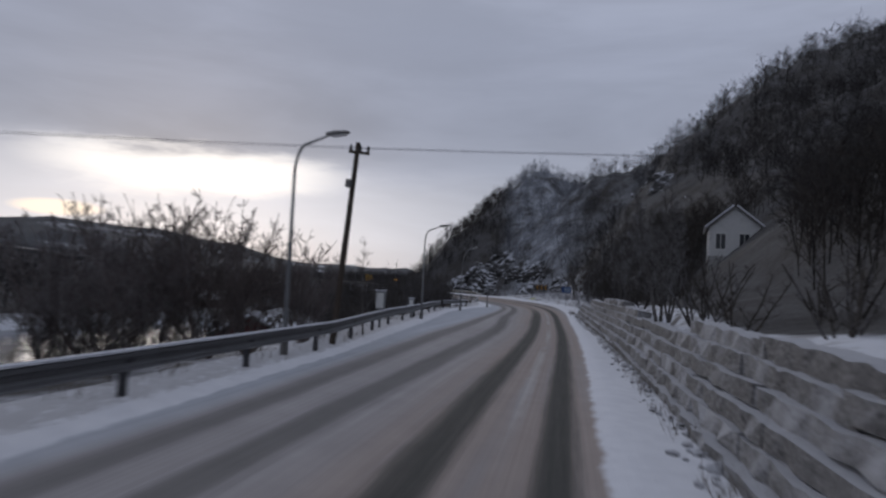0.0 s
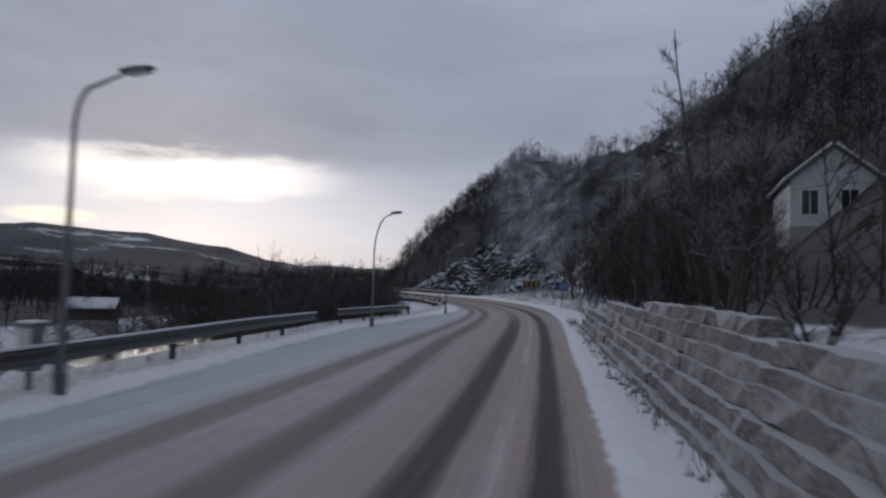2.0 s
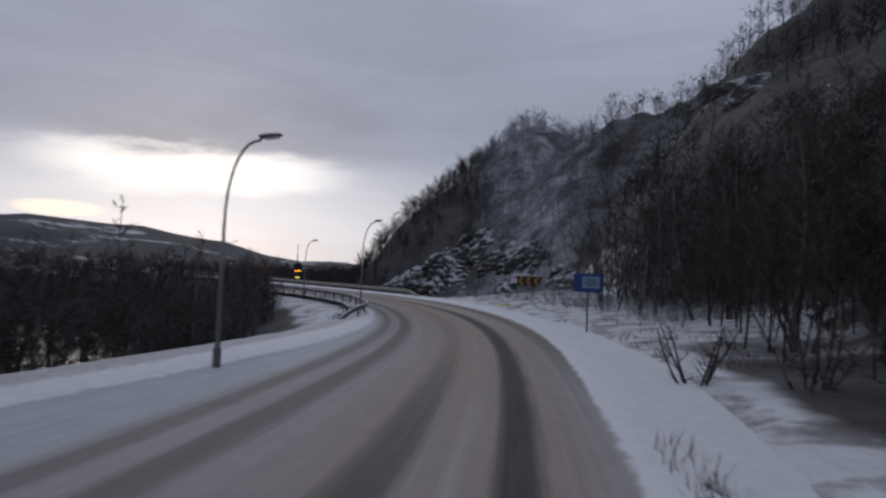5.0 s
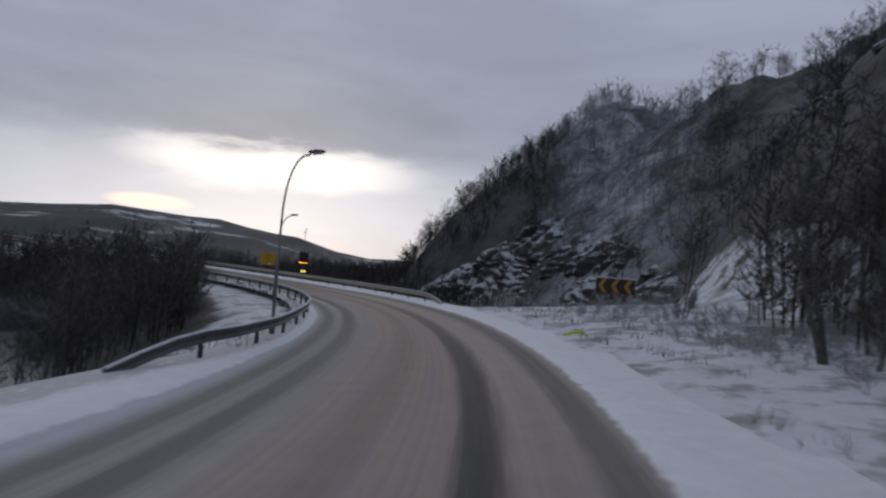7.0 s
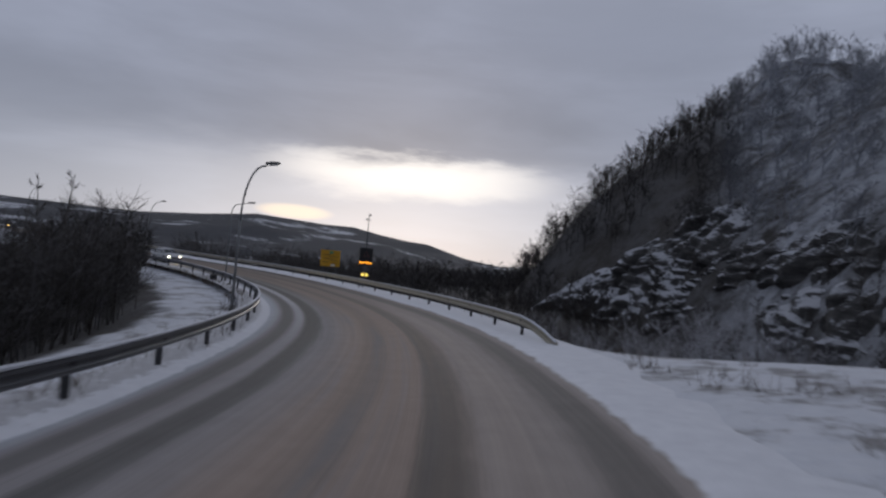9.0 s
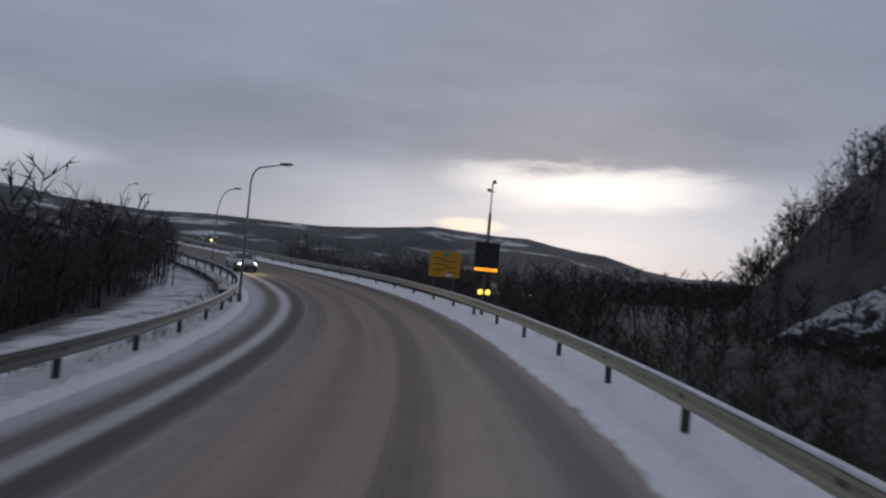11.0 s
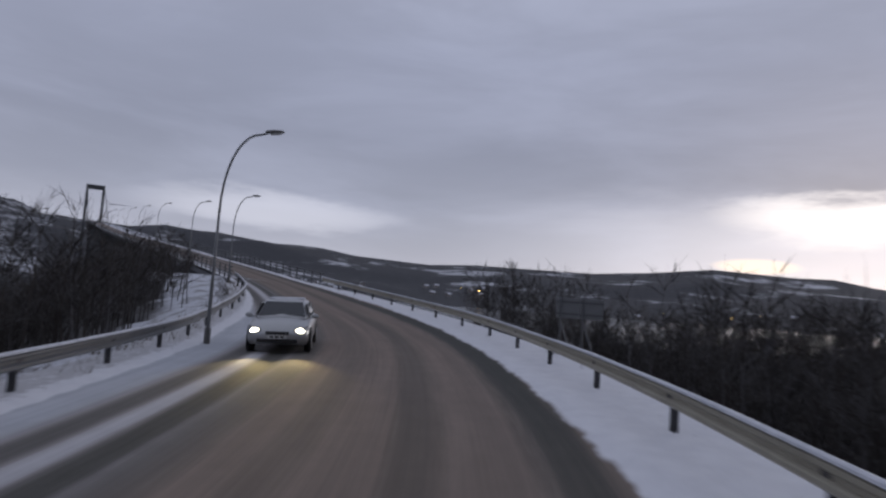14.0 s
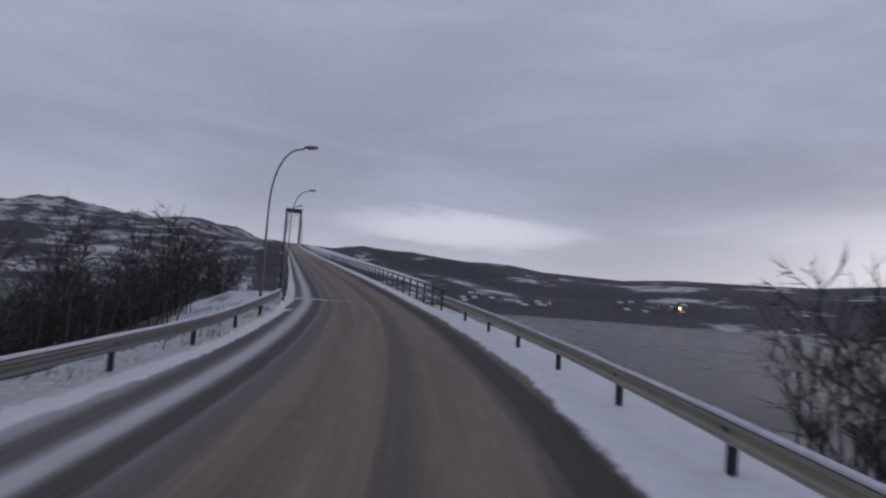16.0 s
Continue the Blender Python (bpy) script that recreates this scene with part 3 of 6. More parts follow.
# where the wheel tracks run, from the outer track of the far lane to the one at the right-hand edge
TRACKS = [table(t) for t in (
    [(0, -4.8), (9, -4.78), (30, -5.3), (55, -5.32), (92, -5.2), (108, -5.08), (127, -5.05), (162, -5.42), (188, -5.55), (220, -4.9), (245, -3.6)],
    [(8, -3.72), (30, -3.42), (39, -3.5), (55, -4.25), (92, -4.2), (107, -4.25), (127, -4.3), (132, -4.18), (160, -4.55), (188, -4.38), (210, -4.15), (219, -3.75), (245, -2.6)],
    [(9, -1.66), (32, -1.56), (56, -1.6), (92, -1.9), (108, -1.93), (127, -1.75), (174, -2.2), (220, -1.9), (245, -1.3)],
    [(10, -.08), (57, -.05), (92, -.2), (108, -.23), (128, -.53), (160, -.9), (188, -.63), (220, -.4), (245, .3)],
    [(60, 1.3), (92, 1.6), (108, 1.77), (128, 2.03), (145, 1.7), (162, 1.33), (188, 1.4), (196, 1.7), (211.5, 1.75), (221.6, 2.12), (245, 1.95)])]


def lane_place(s, l):
    """The place across the road, evened out so that each wheel track keeps one value."""
    at = [float(t(s)) for t in TRACKS]
    return float(np.interp(l, [at[0] - 2.7, *at, at[4] + 3.7], [-8, -5.3, -3.9, -2.05, -.1, 1.3, 5]))


def on_line(s):
    return np.array([np.interp(s, RUN, AXIS[:, k]) for k in range(3)]), np.array([np.interp(s, RUN, AHEAD[:, k]) for k in range(2)])


def surface(s, l):
    """A point of the road's surface, s metres along and l metres to the right."""
    p, a = on_line(s)
    return Vector((p[0] + a[1] * l, p[1] - a[0] * l, p[2] + float(bank_of(s)) * max(-11, min(5, l))))


def heading(s):
    """The yaw, in degrees, of something whose +y looks along the road."""
    a = on_line(s)[1]
    return math.degrees(math.atan2(-a[0], a[1]))


def nearest(x, y):
    """Along, across and height of the road line for arrays of places."""
    x, y = np.ravel(x), np.ravel(y)
    s, l, z = np.empty(len(x)), np.empty(len(x)), np.empty(len(x))
    thin = slice(None, None, 2)
    for k in range(0, len(x), 4000):
        dx, dy = x[k:k + 4000, None] - AXIS[None, thin, 0], y[k:k + 4000, None] - AXIS[None, thin, 1]
        i = (dx * dx + dy * dy).argmin(1)
        r = np.arange(len(i))
        a = AHEAD[thin][i]
        s[k:k + 4000] = RUN[thin][i] + dx[r, i] * a[:, 0] + dy[r, i] * a[:, 1]
        l[k:k + 4000] = dx[r, i] * a[:, 1] - dy[r, i] * a[:, 0]
        z[k:k + 4000] = AXIS[thin][i, 2]
    return s, l, z


# ---- the lie of the land ----
TOE = np.array([(13, -75), (16, -40), (19, 0), (23, 30), (27, 60), (28.5, 85), (30, 105), (29, 125), (27, 150), (18, 177), (4, 199), (-11, 217), (-15, 242), (-1, 290), (36, 360), (86, 460)], float)


def ease(v, low, high):
    t = np.clip((v - low) / (high - low), 0, 1)
    return t * t * (3 - 2 * t)


def rough_field(x, y, size, seed=0):
    """Smooth wavy unevenness of about unit height."""
    rng = np.random.default_rng(seed)
    total = np.zeros_like(x)
    for k in range(6):
        f = 2 * math.pi / size * 1.7 ** k
        a, ph = rng.uniform(0, 2 * math.pi), rng.uniform(0, 2 * math.pi)
        a2, ph2 = rng.uniform(0, 2 * math.pi), rng.uniform(0, 2 * math.pi)
        total += 0.62 ** k * np.sin(f * (x * math.cos(a) + y * math.sin(a)) + ph + 1.3 * np.sin(f * 0.7 * (x * math.cos(a2) + y * math.sin(a2)) + ph2))
    return total * 0.5


def inside_hill(x, y):
    """Metres in from the foot of the hill (negative outside)."""
    x, y = np.ravel(x), np.ravel(y)
    best = np.full(len(x), 1e9)
    sign = np.ones(len(x))
    for a, b in zip(TOE, TOE[1:]):
        d = b - a
        t = np.clip(((x - a[0]) * d[0] + (y - a[1]) * d[1]) / (d @ d), 0, 1)
        dx, dy = x - a[0] - t * d[0], y - a[1] - t * d[1]
        dist = np.hypot(dx, dy)
        turn = d[0] * (y - a[1]) - d[1] * (x - a[0])
        better = dist < best - 1e-9
        best = np.where(better, dist, best)
        sign = np.where(better, np.where(turn < 0, 1.0, -1.0), sign)
    return best * sign


RIDGE = table([(-180, 30), (-60, 30), (0, 25), (14, 36), (24, 85), (34.7, 108), (42.7, 84), (50, 92), (57, 76), (61.4, 87), (65.7, 104), (69, 108), (75, 116), (80, 110), (84, 116), (91, 150), (106, 150), (120, 160), (150, 130), (180, 60)])


far_reach = table([(70, 58), (95, 51), (105, 48), (128, 44), (142, 40), (160, 36)])


def land(x, y):
    """The height of the ground at arrays of places."""
    shape = np.shape(x)
    x, y = np.ravel(x).astype(float), np.ravel(y).astype(float)
    s, l, z = nearest(x, y)
    near = z + bank_of(s) * np.clip(l, -11, 5)
    near = np.where(s > 240, np.minimum(near, 3.4), near)
    bump = rough_field(x, y, 14, 3)
    # left: a shoulder, then the bank down to the inlet, and the far shore behind it
    lip = rail_left(s) - table([(90, .9), (105, 1.3), (125, 3.5), (170, 5.0), (215, 3.0)])(s)
    fall = np.maximum(0, lip - l)
    left = near - np.minimum(fall * table([(60, .245), (80, .27), (104, .48)])(s), 9.0 + near)
    reach = far_reach(s)
    shore = ease(-l, reach - 5, reach + 5)
    left = np.where(-l > 34, np.maximum(left, -9 + shore * (5.6 + 3.4 * ease(-l - reach, 6, 70))), left)
    # right: level verge; behind the wall higher ground; beyond the right rail a fall to the fjord
    wall = ease(l, 2.5, 3.6) * table([(-60, 1.4), (0, 1.75), (12, 1.75), (20, 1.3), (30, 1.85), (55, 1.7), (63, 1.3), (69, .6), (75, .05), (85, 0)])(s)
    rise = np.maximum(0, l - 3.2) * table([(0, .2), (60, .16), (85, .09), (130, .12), (146, 0)])(s)
    drop = ease(s, 136, 150) * np.minimum(np.maximum(0, l - 4.3) * 0.45, table([(222, 5.2), (240, 9.0)])(s))
    right = near + wall + np.minimum(rise, 2.2) - drop
    ground = np.where(l < 0, left, right) + bump * 0.22 * ease(np.abs(l + 2), 8, 16)
    knoll = ease(y - 183 + 0.95 * (x + 43), 0, 25) * ease(l, 14, 30) * ease(s, 150, 165)
    ground = ground + 2.7 * knoll
    # the hill on the right, with its cut face
    u = inside_hill(x, y)
    grow = table([(-70, .5), (10, .5), (70, .62), (130, .95), (170, 1.0), (500, 1.0)])(y)
    hill = 43 * (1 - np.exp(-np.maximum(u, 0) / 25)) * grow
    hill += 25 * np.exp(-(((x - 108) / 46) ** 2 + ((y - 172) / 60) ** 2)) * ease(u, 5, 45)
    hill += 9 * np.exp(-(((x - 27) / 20) ** 2 + ((y - 254) / 26) ** 2)) * ease(u, 3, 30)
    hill -= 7 * np.exp(-(((x - 58) / 12) ** 2 + ((y - 262) / 40) ** 2)) * ease(u, 10, 40)
    hill += ease(u, 2, 30) * (rough_field(x, y, 46, 5) * 3.2 + bump * 0.9)
    ground = ground + hill
    # the strait to the west and the ridges all round it
    coast = np.where(l < 0, 118.0, 88.0)
    west = ease(-x - coast, 0, 30) * ease(u, 20, -40)
    ground = ground * (1 - west) + west * -10
    far = np.hypot(x + 20, y - 120)
    yaw = np.degrees(np.arctan2(-(x + 20), y - 120))
    out = ease(far, 640, 800)
    ridge = RIDGE(yaw) * (ease(far, 700, 1750) ** 0.8 + 0.10 * rough_field(x, y, 520, 8) * ease(far, 850, 1300)) - 3.0
    ridge += 12 * np.clip(rough_field(x, y, 240, 9), 0, 2) * ease(far, 800, 1000)
    north = ease(far, 260, 420) * ease(yaw, 56, 40) * (1 - west)
    ground = np.where(far < 640, ground * (1 - north) + north * (2 + 3 * rough_field(x, y, 160, 4)), ground)
    ground = ground * (1 - out) + out * np.maximum(ridge, -6.5)
    return ground.reshape(shape)


def spread_axis(low, high, step, reach):
    inner = np.arange(low, high + step / 2, step)
    outer, d = [], step
    at = 0.0
    while at < reach:
        d *= 1.13
        at += d
        outer.append(at)
    outer = np.array(outer)
    return np.r_[low - outer[::-1], inner, high + outer]


def build_ground():
    xs, ys = spread_axis(-112, 100, 1.6, 4200), spread_axis(-66, 290, 1.6, 4200)
    gx, gy = np.meshgrid(xs, ys)
    gz = land(gx, gy)
    s, l, z = nearest(gx, gy)
    under = (l > left_edge(s) - 6) & (l < 3.3) & (s < 246) & (np.abs(l) < 14)
    gz = gz - np.where(under.reshape(gz.shape), 0.35, 0)
    ob = mesh_object("ground", grid_mesh("ground", np.stack([gx, gy, gz], -1), len(ys), len(xs)), GROUND)
    u = inside_hill(gx, gy)
    x, y = gx.ravel(), gy.ravel()
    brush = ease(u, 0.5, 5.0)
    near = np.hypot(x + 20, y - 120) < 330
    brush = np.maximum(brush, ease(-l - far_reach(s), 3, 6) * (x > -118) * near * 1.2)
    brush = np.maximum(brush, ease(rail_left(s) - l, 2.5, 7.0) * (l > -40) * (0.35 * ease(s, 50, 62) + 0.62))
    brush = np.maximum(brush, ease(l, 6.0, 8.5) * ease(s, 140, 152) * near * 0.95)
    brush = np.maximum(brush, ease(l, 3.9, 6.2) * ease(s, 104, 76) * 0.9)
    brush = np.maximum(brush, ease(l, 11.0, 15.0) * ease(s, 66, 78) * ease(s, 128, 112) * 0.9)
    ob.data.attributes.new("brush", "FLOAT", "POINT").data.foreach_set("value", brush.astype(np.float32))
    tagged(ob, "snow-covered ground with heath, river banks and wooded hills", "ground", kind="structure")
    size = 4600
    bm = bmesh.new()
    for x, y in ((-size, -size), (size, -size), (size, size), (-size, size)):
        bm.verts.new((x, y, -5.0))
    bm.faces.new(bm.verts)
    tagged(part("water", bm, WATER), "dark rippled fjord water, partly frozen, reflecting the sky", "water", kind="structure")


def build_road():
    along = np.r_[np.arange(-60, 262, 0.8), np.arange(262, 700, 6)]
    cols = 46
    verts = np.empty((len(along), cols, 3))
    uv, verge = np.empty((len(along), cols, 2)), np.empty((len(along), cols))
    for i, s in enumerate(along):
        lo = float(rail_left(s)) - (0.9 if s < 240 else 0.0)
        hi = float(table([(60, 3.0), (74, 3.4), (90, 5.0), (132, 5.0), (142, 4.4), (210, 4.4), (222, 4.6), (236, 4.2), (246, 3.3)])(s))
        e0, e1 = float(left_edge(s)), float(right_edge(s))
        for j, l in enumerate(np.linspace(lo, hi, cols)):
            off = max(e0 - l, l - e1)
            p = surface(s, l)
            lift = 0.10 * float(ease(np.array(off), -0.1, 0.5)) * (1 - 0.7 * float(ease(np.array(s), 234, 250)))
            verts[i, j] = (p.x, p.y, p.z + lift + 0.02 * noise.noise((s * 0.6, l * 1.1, 0)) * (off > 0))
            uv[i, j] = (lane_place(s, l), s)
            verge[i, j] = float(ease(np.array(off), -0.35, 0.6)) + float(ease(np.array(l - lo), 1.7, 0.6)) * (s < 240)
    data = grid_mesh("road", verts, len(along), cols)
    layer = data.uv_layers.new(name="lane")
    loops = np.empty(len(data.loops), int)
    data.loops.foreach_get("vertex_index", loops)
    layer.data.foreach_set("uv", uv.reshape(-1, 2)[loops].ravel())
    data.attributes.new("verge", "FLOAT", "POINT").data.foreach_set("value", verge.ravel())
    tagged(mesh_object("road", data, ROAD), "two-lane road of packed sanded snow with bare wheel tracks", "road", kind="structure")


build_ground()
build_road()

# ---- trees ----
def grow(seed, height, stems, limbs, twigs, sprigs, spread, lean=0.12, fine=0.014, stout=1.0):
    """Segments of a bare broad-leaved tree: stems and limbs, and the twigs that make its crown."""
    rng = np.random.default_rng(seed)
    wood, crown = [], []

    def bent(p, way, length, steps, r0, r1, out, wander, lift):
        places = [p]
        for k in range(steps):
            way = way + rng.normal(0, wander, 3) + np.array([0, 0, lift])
            way = way / np.linalg.norm(way)
            q = p + way * length / steps
            a, b = r0 + (r1 - r0) * k / steps, r0 + (r1 - r0) * (k + 1) / steps
            out.append((p, q, a, b))
            p = q
            places.append(p)
        return places, way

    for st in range(stems):
        turn = rng.uniform(0, 2 * math.pi)
        tilt = lean * (1 if stems == 1 else rng.uniform(1.2, 3.2))
        way = np.array([math.cos(turn) * tilt, math.sin(turn) * tilt, 1.0])
        foot = np.array([math.cos(turn), math.sin(turn), 0]) * (0.0 if stems == 1 else 0.25 * rng.uniform(0.3, 1))
        foot[2] = -0.5
        tall = height * rng.uniform(0.8, 1.0)
        girth = (0.012 * tall + 0.03) * stout
        places, _ = bent(foot, way / np.linalg.norm(way), tall + 0.5, 8, girth, 0.02, wood, 0.06, 0.03)
        for li in range(limbs):
            f = rng.uniform(0.22, 0.97)
            k = min(int(f * 8), 7)
            p = places[k] + (places[k + 1] - places[k]) * (f * 8 - k)
            w = rng.uniform(0, 2 * math.pi)
            way = np.array([math.cos(w), math.sin(w), rng.uniform(0.5, 1.3)])
            length = tall * spread * (1.05 - f) ** 0.7 * rng.uniform(0.6, 1.1)
            limb, way = bent(p, way / np.linalg.norm(way), length, 3, girth * (1 - f) * 0.38 + 0.012, fine, wood, 0.16, 0.06)
            for tw in range(twigs):
                g = rng.uniform(0.15, 1.0)
                k = min(int(g * 3), 2)
                p = limb[k] + (limb[k + 1] - limb[k]) * (g * 3 - k)
                side = way + rng.normal(0, 0.75, 3) + np.array([0, 0, 0.35])
                side /= np.linalg.norm(side)
                reach = length * rng.uniform(0.3, 0.6)
                twig = (p, p + side * reach)
                crown.append((*twig, fine, 0))
                for sp in range(sprigs):
                    q = twig[0] + (twig[1] - twig[0]) * rng.uniform(0.15, 0.95)
                    turn3 = side + rng.normal(0, 0.7, 3) + np.array([0, 0, 0.15])
                    turn3 /= np.linalg.norm(turn3)
                    crown.append((q, q + turn3 * length * rng.uniform(0.12, 0.32), fine * 0.75, 0))
    return wood, crown


def bars(name, segs):
    p0, p1, r0, r1 = zip(*segs)
    return segments_mesh(name, p0, p1, r0, r1) if any(r1) else spikes_mesh(name, p0, p1, r0)


def tree_kind(name, label, category, seed, twig_mat, trunk_mat, **shape):
    wood, crown = grow(seed, **shape)
    root = tagged(new(name), label, category)
    mesh_object("trunk", bars("trunk", wood), trunk_mat, root)
    mesh_object("crown", bars("crown", crown), twig_mat, root)
    return root


def height_at(x, y):
    return float(land(np.array([x]), np.array([y]))[0])


def along_place(s, l, dz=0.0):
    """A place on the land, s metres along the road and l metres to its right."""
    p = surface(s, l)
    return Vector((p.x, p.y, height_at(p.x, p.y) + dz))


def clearing(x, y):
    """The open slope below the house above the road."""
    f = min(1.0, max(0.0, ((x - 14) * 20 + (y - 15) * 55) / (20 ** 2 + 55 ** 2)))
    return math.hypot(x - 14 - 20 * f, y - 15 - 55 * f) < 1.0 + 4.5 * f


BIRCH = "bare birch tree with frosted twigs on a snowy slope"
BUSH = "bare leafless scrub bush standing in snow"
birches = [tree_kind("birch_tree", BIRCH, "tree", 10 + k, TWIG, TRUNK, height=h, stems=st, limbs=li, twigs=9, sprigs=4, spread=sp)
           for k, (h, st, li, sp) in enumerate(((9.5, 1, 26, .34), (8.0, 2, 15, .34), (11.0, 1, 28, .30), (7.0, 3, 11, .36)))]
bushes = [tree_kind("scrub_bush", BUSH, "bush", 30 + k, SCRUB, SCRUB, height=h, stems=st, limbs=li, twigs=5, sprigs=3, spread=sp, lean=0.22, fine=0.0085)
          for k, (h, st, li, sp) in enumerate(((3.6, 6, 7, .38), (2.6, 7, 6, .42), (4.6, 5, 9, .34)))]
dice = random.Random(7)


def plant(kinds, x, y, size, group, sink=0.1):
    kind = dice.choice(kinds)
    m = pose(x, y, height_at(x, y) - sink, dice.uniform(-4, 4), dice.uniform(-4, 4), dice.uniform(0, 360))
    made = copy_thing(kind, m)
    made.scale = (size, size, size)
    tagged(made, group=group)
    return made


def belt(kinds, count, s0, s1, l0, l1, low, high, group):
    for _ in range(count):
        p = surface(dice.uniform(s0, s1), 0)
        s, l = dice.uniform(s0, s1), dice.uniform(l0, l1)
        p = surface(s, l)
        if height_at(p.x, p.y) > -4.7 and not clearing(p.x, p.y):
            plant(kinds, p.x, p.y, dice.uniform(low, high), group)


def hidden(ob):
    """Takes a pattern thing out of the scene once its copies stand."""
    for o in (*ob.children_recursive, ob):
        bpy.data.objects.remove(o)


def scattered_wood(name, label, spots, seed, size, limbs=14, stout=0.03, mat=None, sub=4, steep=(0.5, 1.9), bushy=0.36):
    """Many bare trees, too far off to count, joined in one mesh."""
    rng = np.random.default_rng(seed)
    p0, p1, r0 = [], [], []
    zs = land(spots[:, 0], spots[:, 1])
    for (x, y), z in zip(spots, zs):
        h = size * rng.uniform(0.55, 1.2)
        foot = np.array([x, y, z - 0.4])
        top = foot + np.array([rng.normal(0, 0.08) * h, rng.normal(0, 0.08) * h, h * 0.92])
        f = rng.uniform(0.2, 0.84, limbs)
        w = rng.uniform(0, 2 * math.pi, limbs)
        start = foot + (top - foot) * f[:, None]
        length = h * bushy * np.sqrt(np.clip(1.1 - f, 0.05, 1)) * rng.uniform(0.6, 1.1, limbs)
        way = np.stack([np.cos(w), np.sin(w), rng.uniform(*steep, limbs)], 1)
        way /= np.linalg.norm(way, axis=1)[:, None]
        end = start + way * length[:, None]
        many = limbs * sub
        root = np.repeat(start, sub, 0) + np.repeat(end - start, sub, 0) * rng.uniform(0.25, 0.95, (many, 1))
        out = np.repeat(way, sub, 0) + rng.normal(0, 0.55, (many, 3))
        out /= np.linalg.norm(out, axis=1)[:, None]
        tip = root + out * np.repeat(length, sub)[:, None] * rng.uniform(0.3, 0.65, (many, 1))
        p0 += [foot[None], start, root]
        p1 += [top[None], end, tip]
        r0 += [np.array([0.007 * h + stout * 0.5]), np.full(limbs, stout), np.full(many, stout * 0.8)]
    data = spikes_mesh(name, np.concatenate(p0), np.concatenate(p1), np.concatenate(r0))
    tone = np.repeat(rng.uniform(0, 1, len(spots)), 4 * (1 + limbs + limbs * sub))
    data.attributes.new("tone", "FLOAT", "POINT").data.foreach_set("value", tone.astype(np.float32))
    return tagged(mesh_object(name, data, mat or WOODS), label, "trees", kind="stuff")


def hill_spots(count, seed):
    rng = np.random.default_rng(seed)
    x, y = rng.uniform(-20, 190, count * 9), rng.uniform(-20, 350, count * 9)
    u = inside_hill(x, y)
    s, l, _ = nearest(x, y)
    face = (u > 1) & (u < 6) & (y > 135) & (y < 212)
    open_slope = np.array([clearing(px, py) for px, py in zip(x, y)])
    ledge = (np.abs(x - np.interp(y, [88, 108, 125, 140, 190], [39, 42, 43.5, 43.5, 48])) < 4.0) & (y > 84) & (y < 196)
    keep = (u > 0.5) & (u < 78) & ~face & ~open_slope & ~ledge & (l > 8) & (rng.uniform(0, 1, len(x)) < np.where(u < 60, 1.0, 0.6))
    return np.stack([x, y], 1)[keep][:count]


def zone_spots(count, seed, x0, x1, y0, y1, low=-4.4, off=13.0):
    rng = np.random.default_rng(seed)
    x, y = rng.uniform(x0, x1, count * 3), rng.uniform(y0, y1, count * 3)
    s, l, _ = nearest(x, y)
    z = land(x, y)
    keep = (z > low) & (np.abs(l) > off)
    return np.stack([x, y], 1)[keep][:count]


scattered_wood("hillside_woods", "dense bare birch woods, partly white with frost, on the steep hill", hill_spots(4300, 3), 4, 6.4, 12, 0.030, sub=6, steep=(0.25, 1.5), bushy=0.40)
scattered_wood("far_bank_woods", "dark bare trees on the snowy far bank of the inlet", zone_spots(1400, 5, -112, -22, -20, 170, low=-3.6), 6, 7.6, 12, 0.05, sub=5)
scattered_wood("shore_woods", "dark bare trees on the low ground beside the fjord", zone_spots(720, 8, -58, 30, 182, 300, off=15), 9, 6.2, 12, 0.05, sub=4)
def band_spots(count, seed, s0, s1, l0, l1, low=-4.6):
    rng = np.random.default_rng(seed)
    spots = np.array([surface(rng.uniform(s0, s1), rng.uniform(l0, l1))[:2] for _ in range(count)])
    keep = np.array([not clearing(px, py) for px, py in spots])
    return spots[(land(spots[:, 0], spots[:, 1]) > low) & keep]


bank = band_spots(190, 71, -6, 56, -27, -9.5)
bank = bank[~((np.abs(bank[:, 0] + 7.1) < 4.2) & (np.abs(bank[:, 1] - 43.6) < 7.5))]
scattered_wood("shore_scrub", "low dark leafless scrub on the bank of the inlet", bank, 73, 2.3, 15, 0.012, SCRUB, 6, (0.4, 1.7), 0.5)
scattered_wood("bank_thicket", "dense dark leafless thicket on the bank below the lay-by", band_spots(420, 21, 60, 104, -23, -12.6), 23, 5.0, 14, 0.016, SCRUB, 8, (0.35, 1.7), 0.42)
scattered_wood("bank_scrub", "low dark leafless scrub beside the lay-by", band_spots(130, 41, 56, 84, -15.0, -11.4), 33, 4.2, 16, 0.014, SCRUB, 5)
scattered_wood("bend_thicket", "dense dark leafless thicket on the bank inside the bend", np.concatenate([band_spots(580, 22, 100, 192, -27, -13.8), band_spots(70, 42, 128, 160, -14.5, -12.8)]), 24, 6.0, 14, 0.016, SCRUB, 8, (0.35, 1.7), 0.42)
scattered_wood("bridge_thicket", "thin dark leafless trees below the bridge end", np.concatenate([band_spots(640, 29, 192, 228, -27, -10.6), band_spots(170, 59, 226, 262, -22, -8.4), band_spots(90, 60, 255, 300, -38, -10)]), 31, 4.9, 13, 0.016, SCRUB, 7)
scattered_wood("abutment_thicket", "dense dark leafless trees beside the bridge approach", band_spots(230, 30, 238, 284, -20, -8.5), 34, 5.0, 14, 0.017, SCRUB, 7)
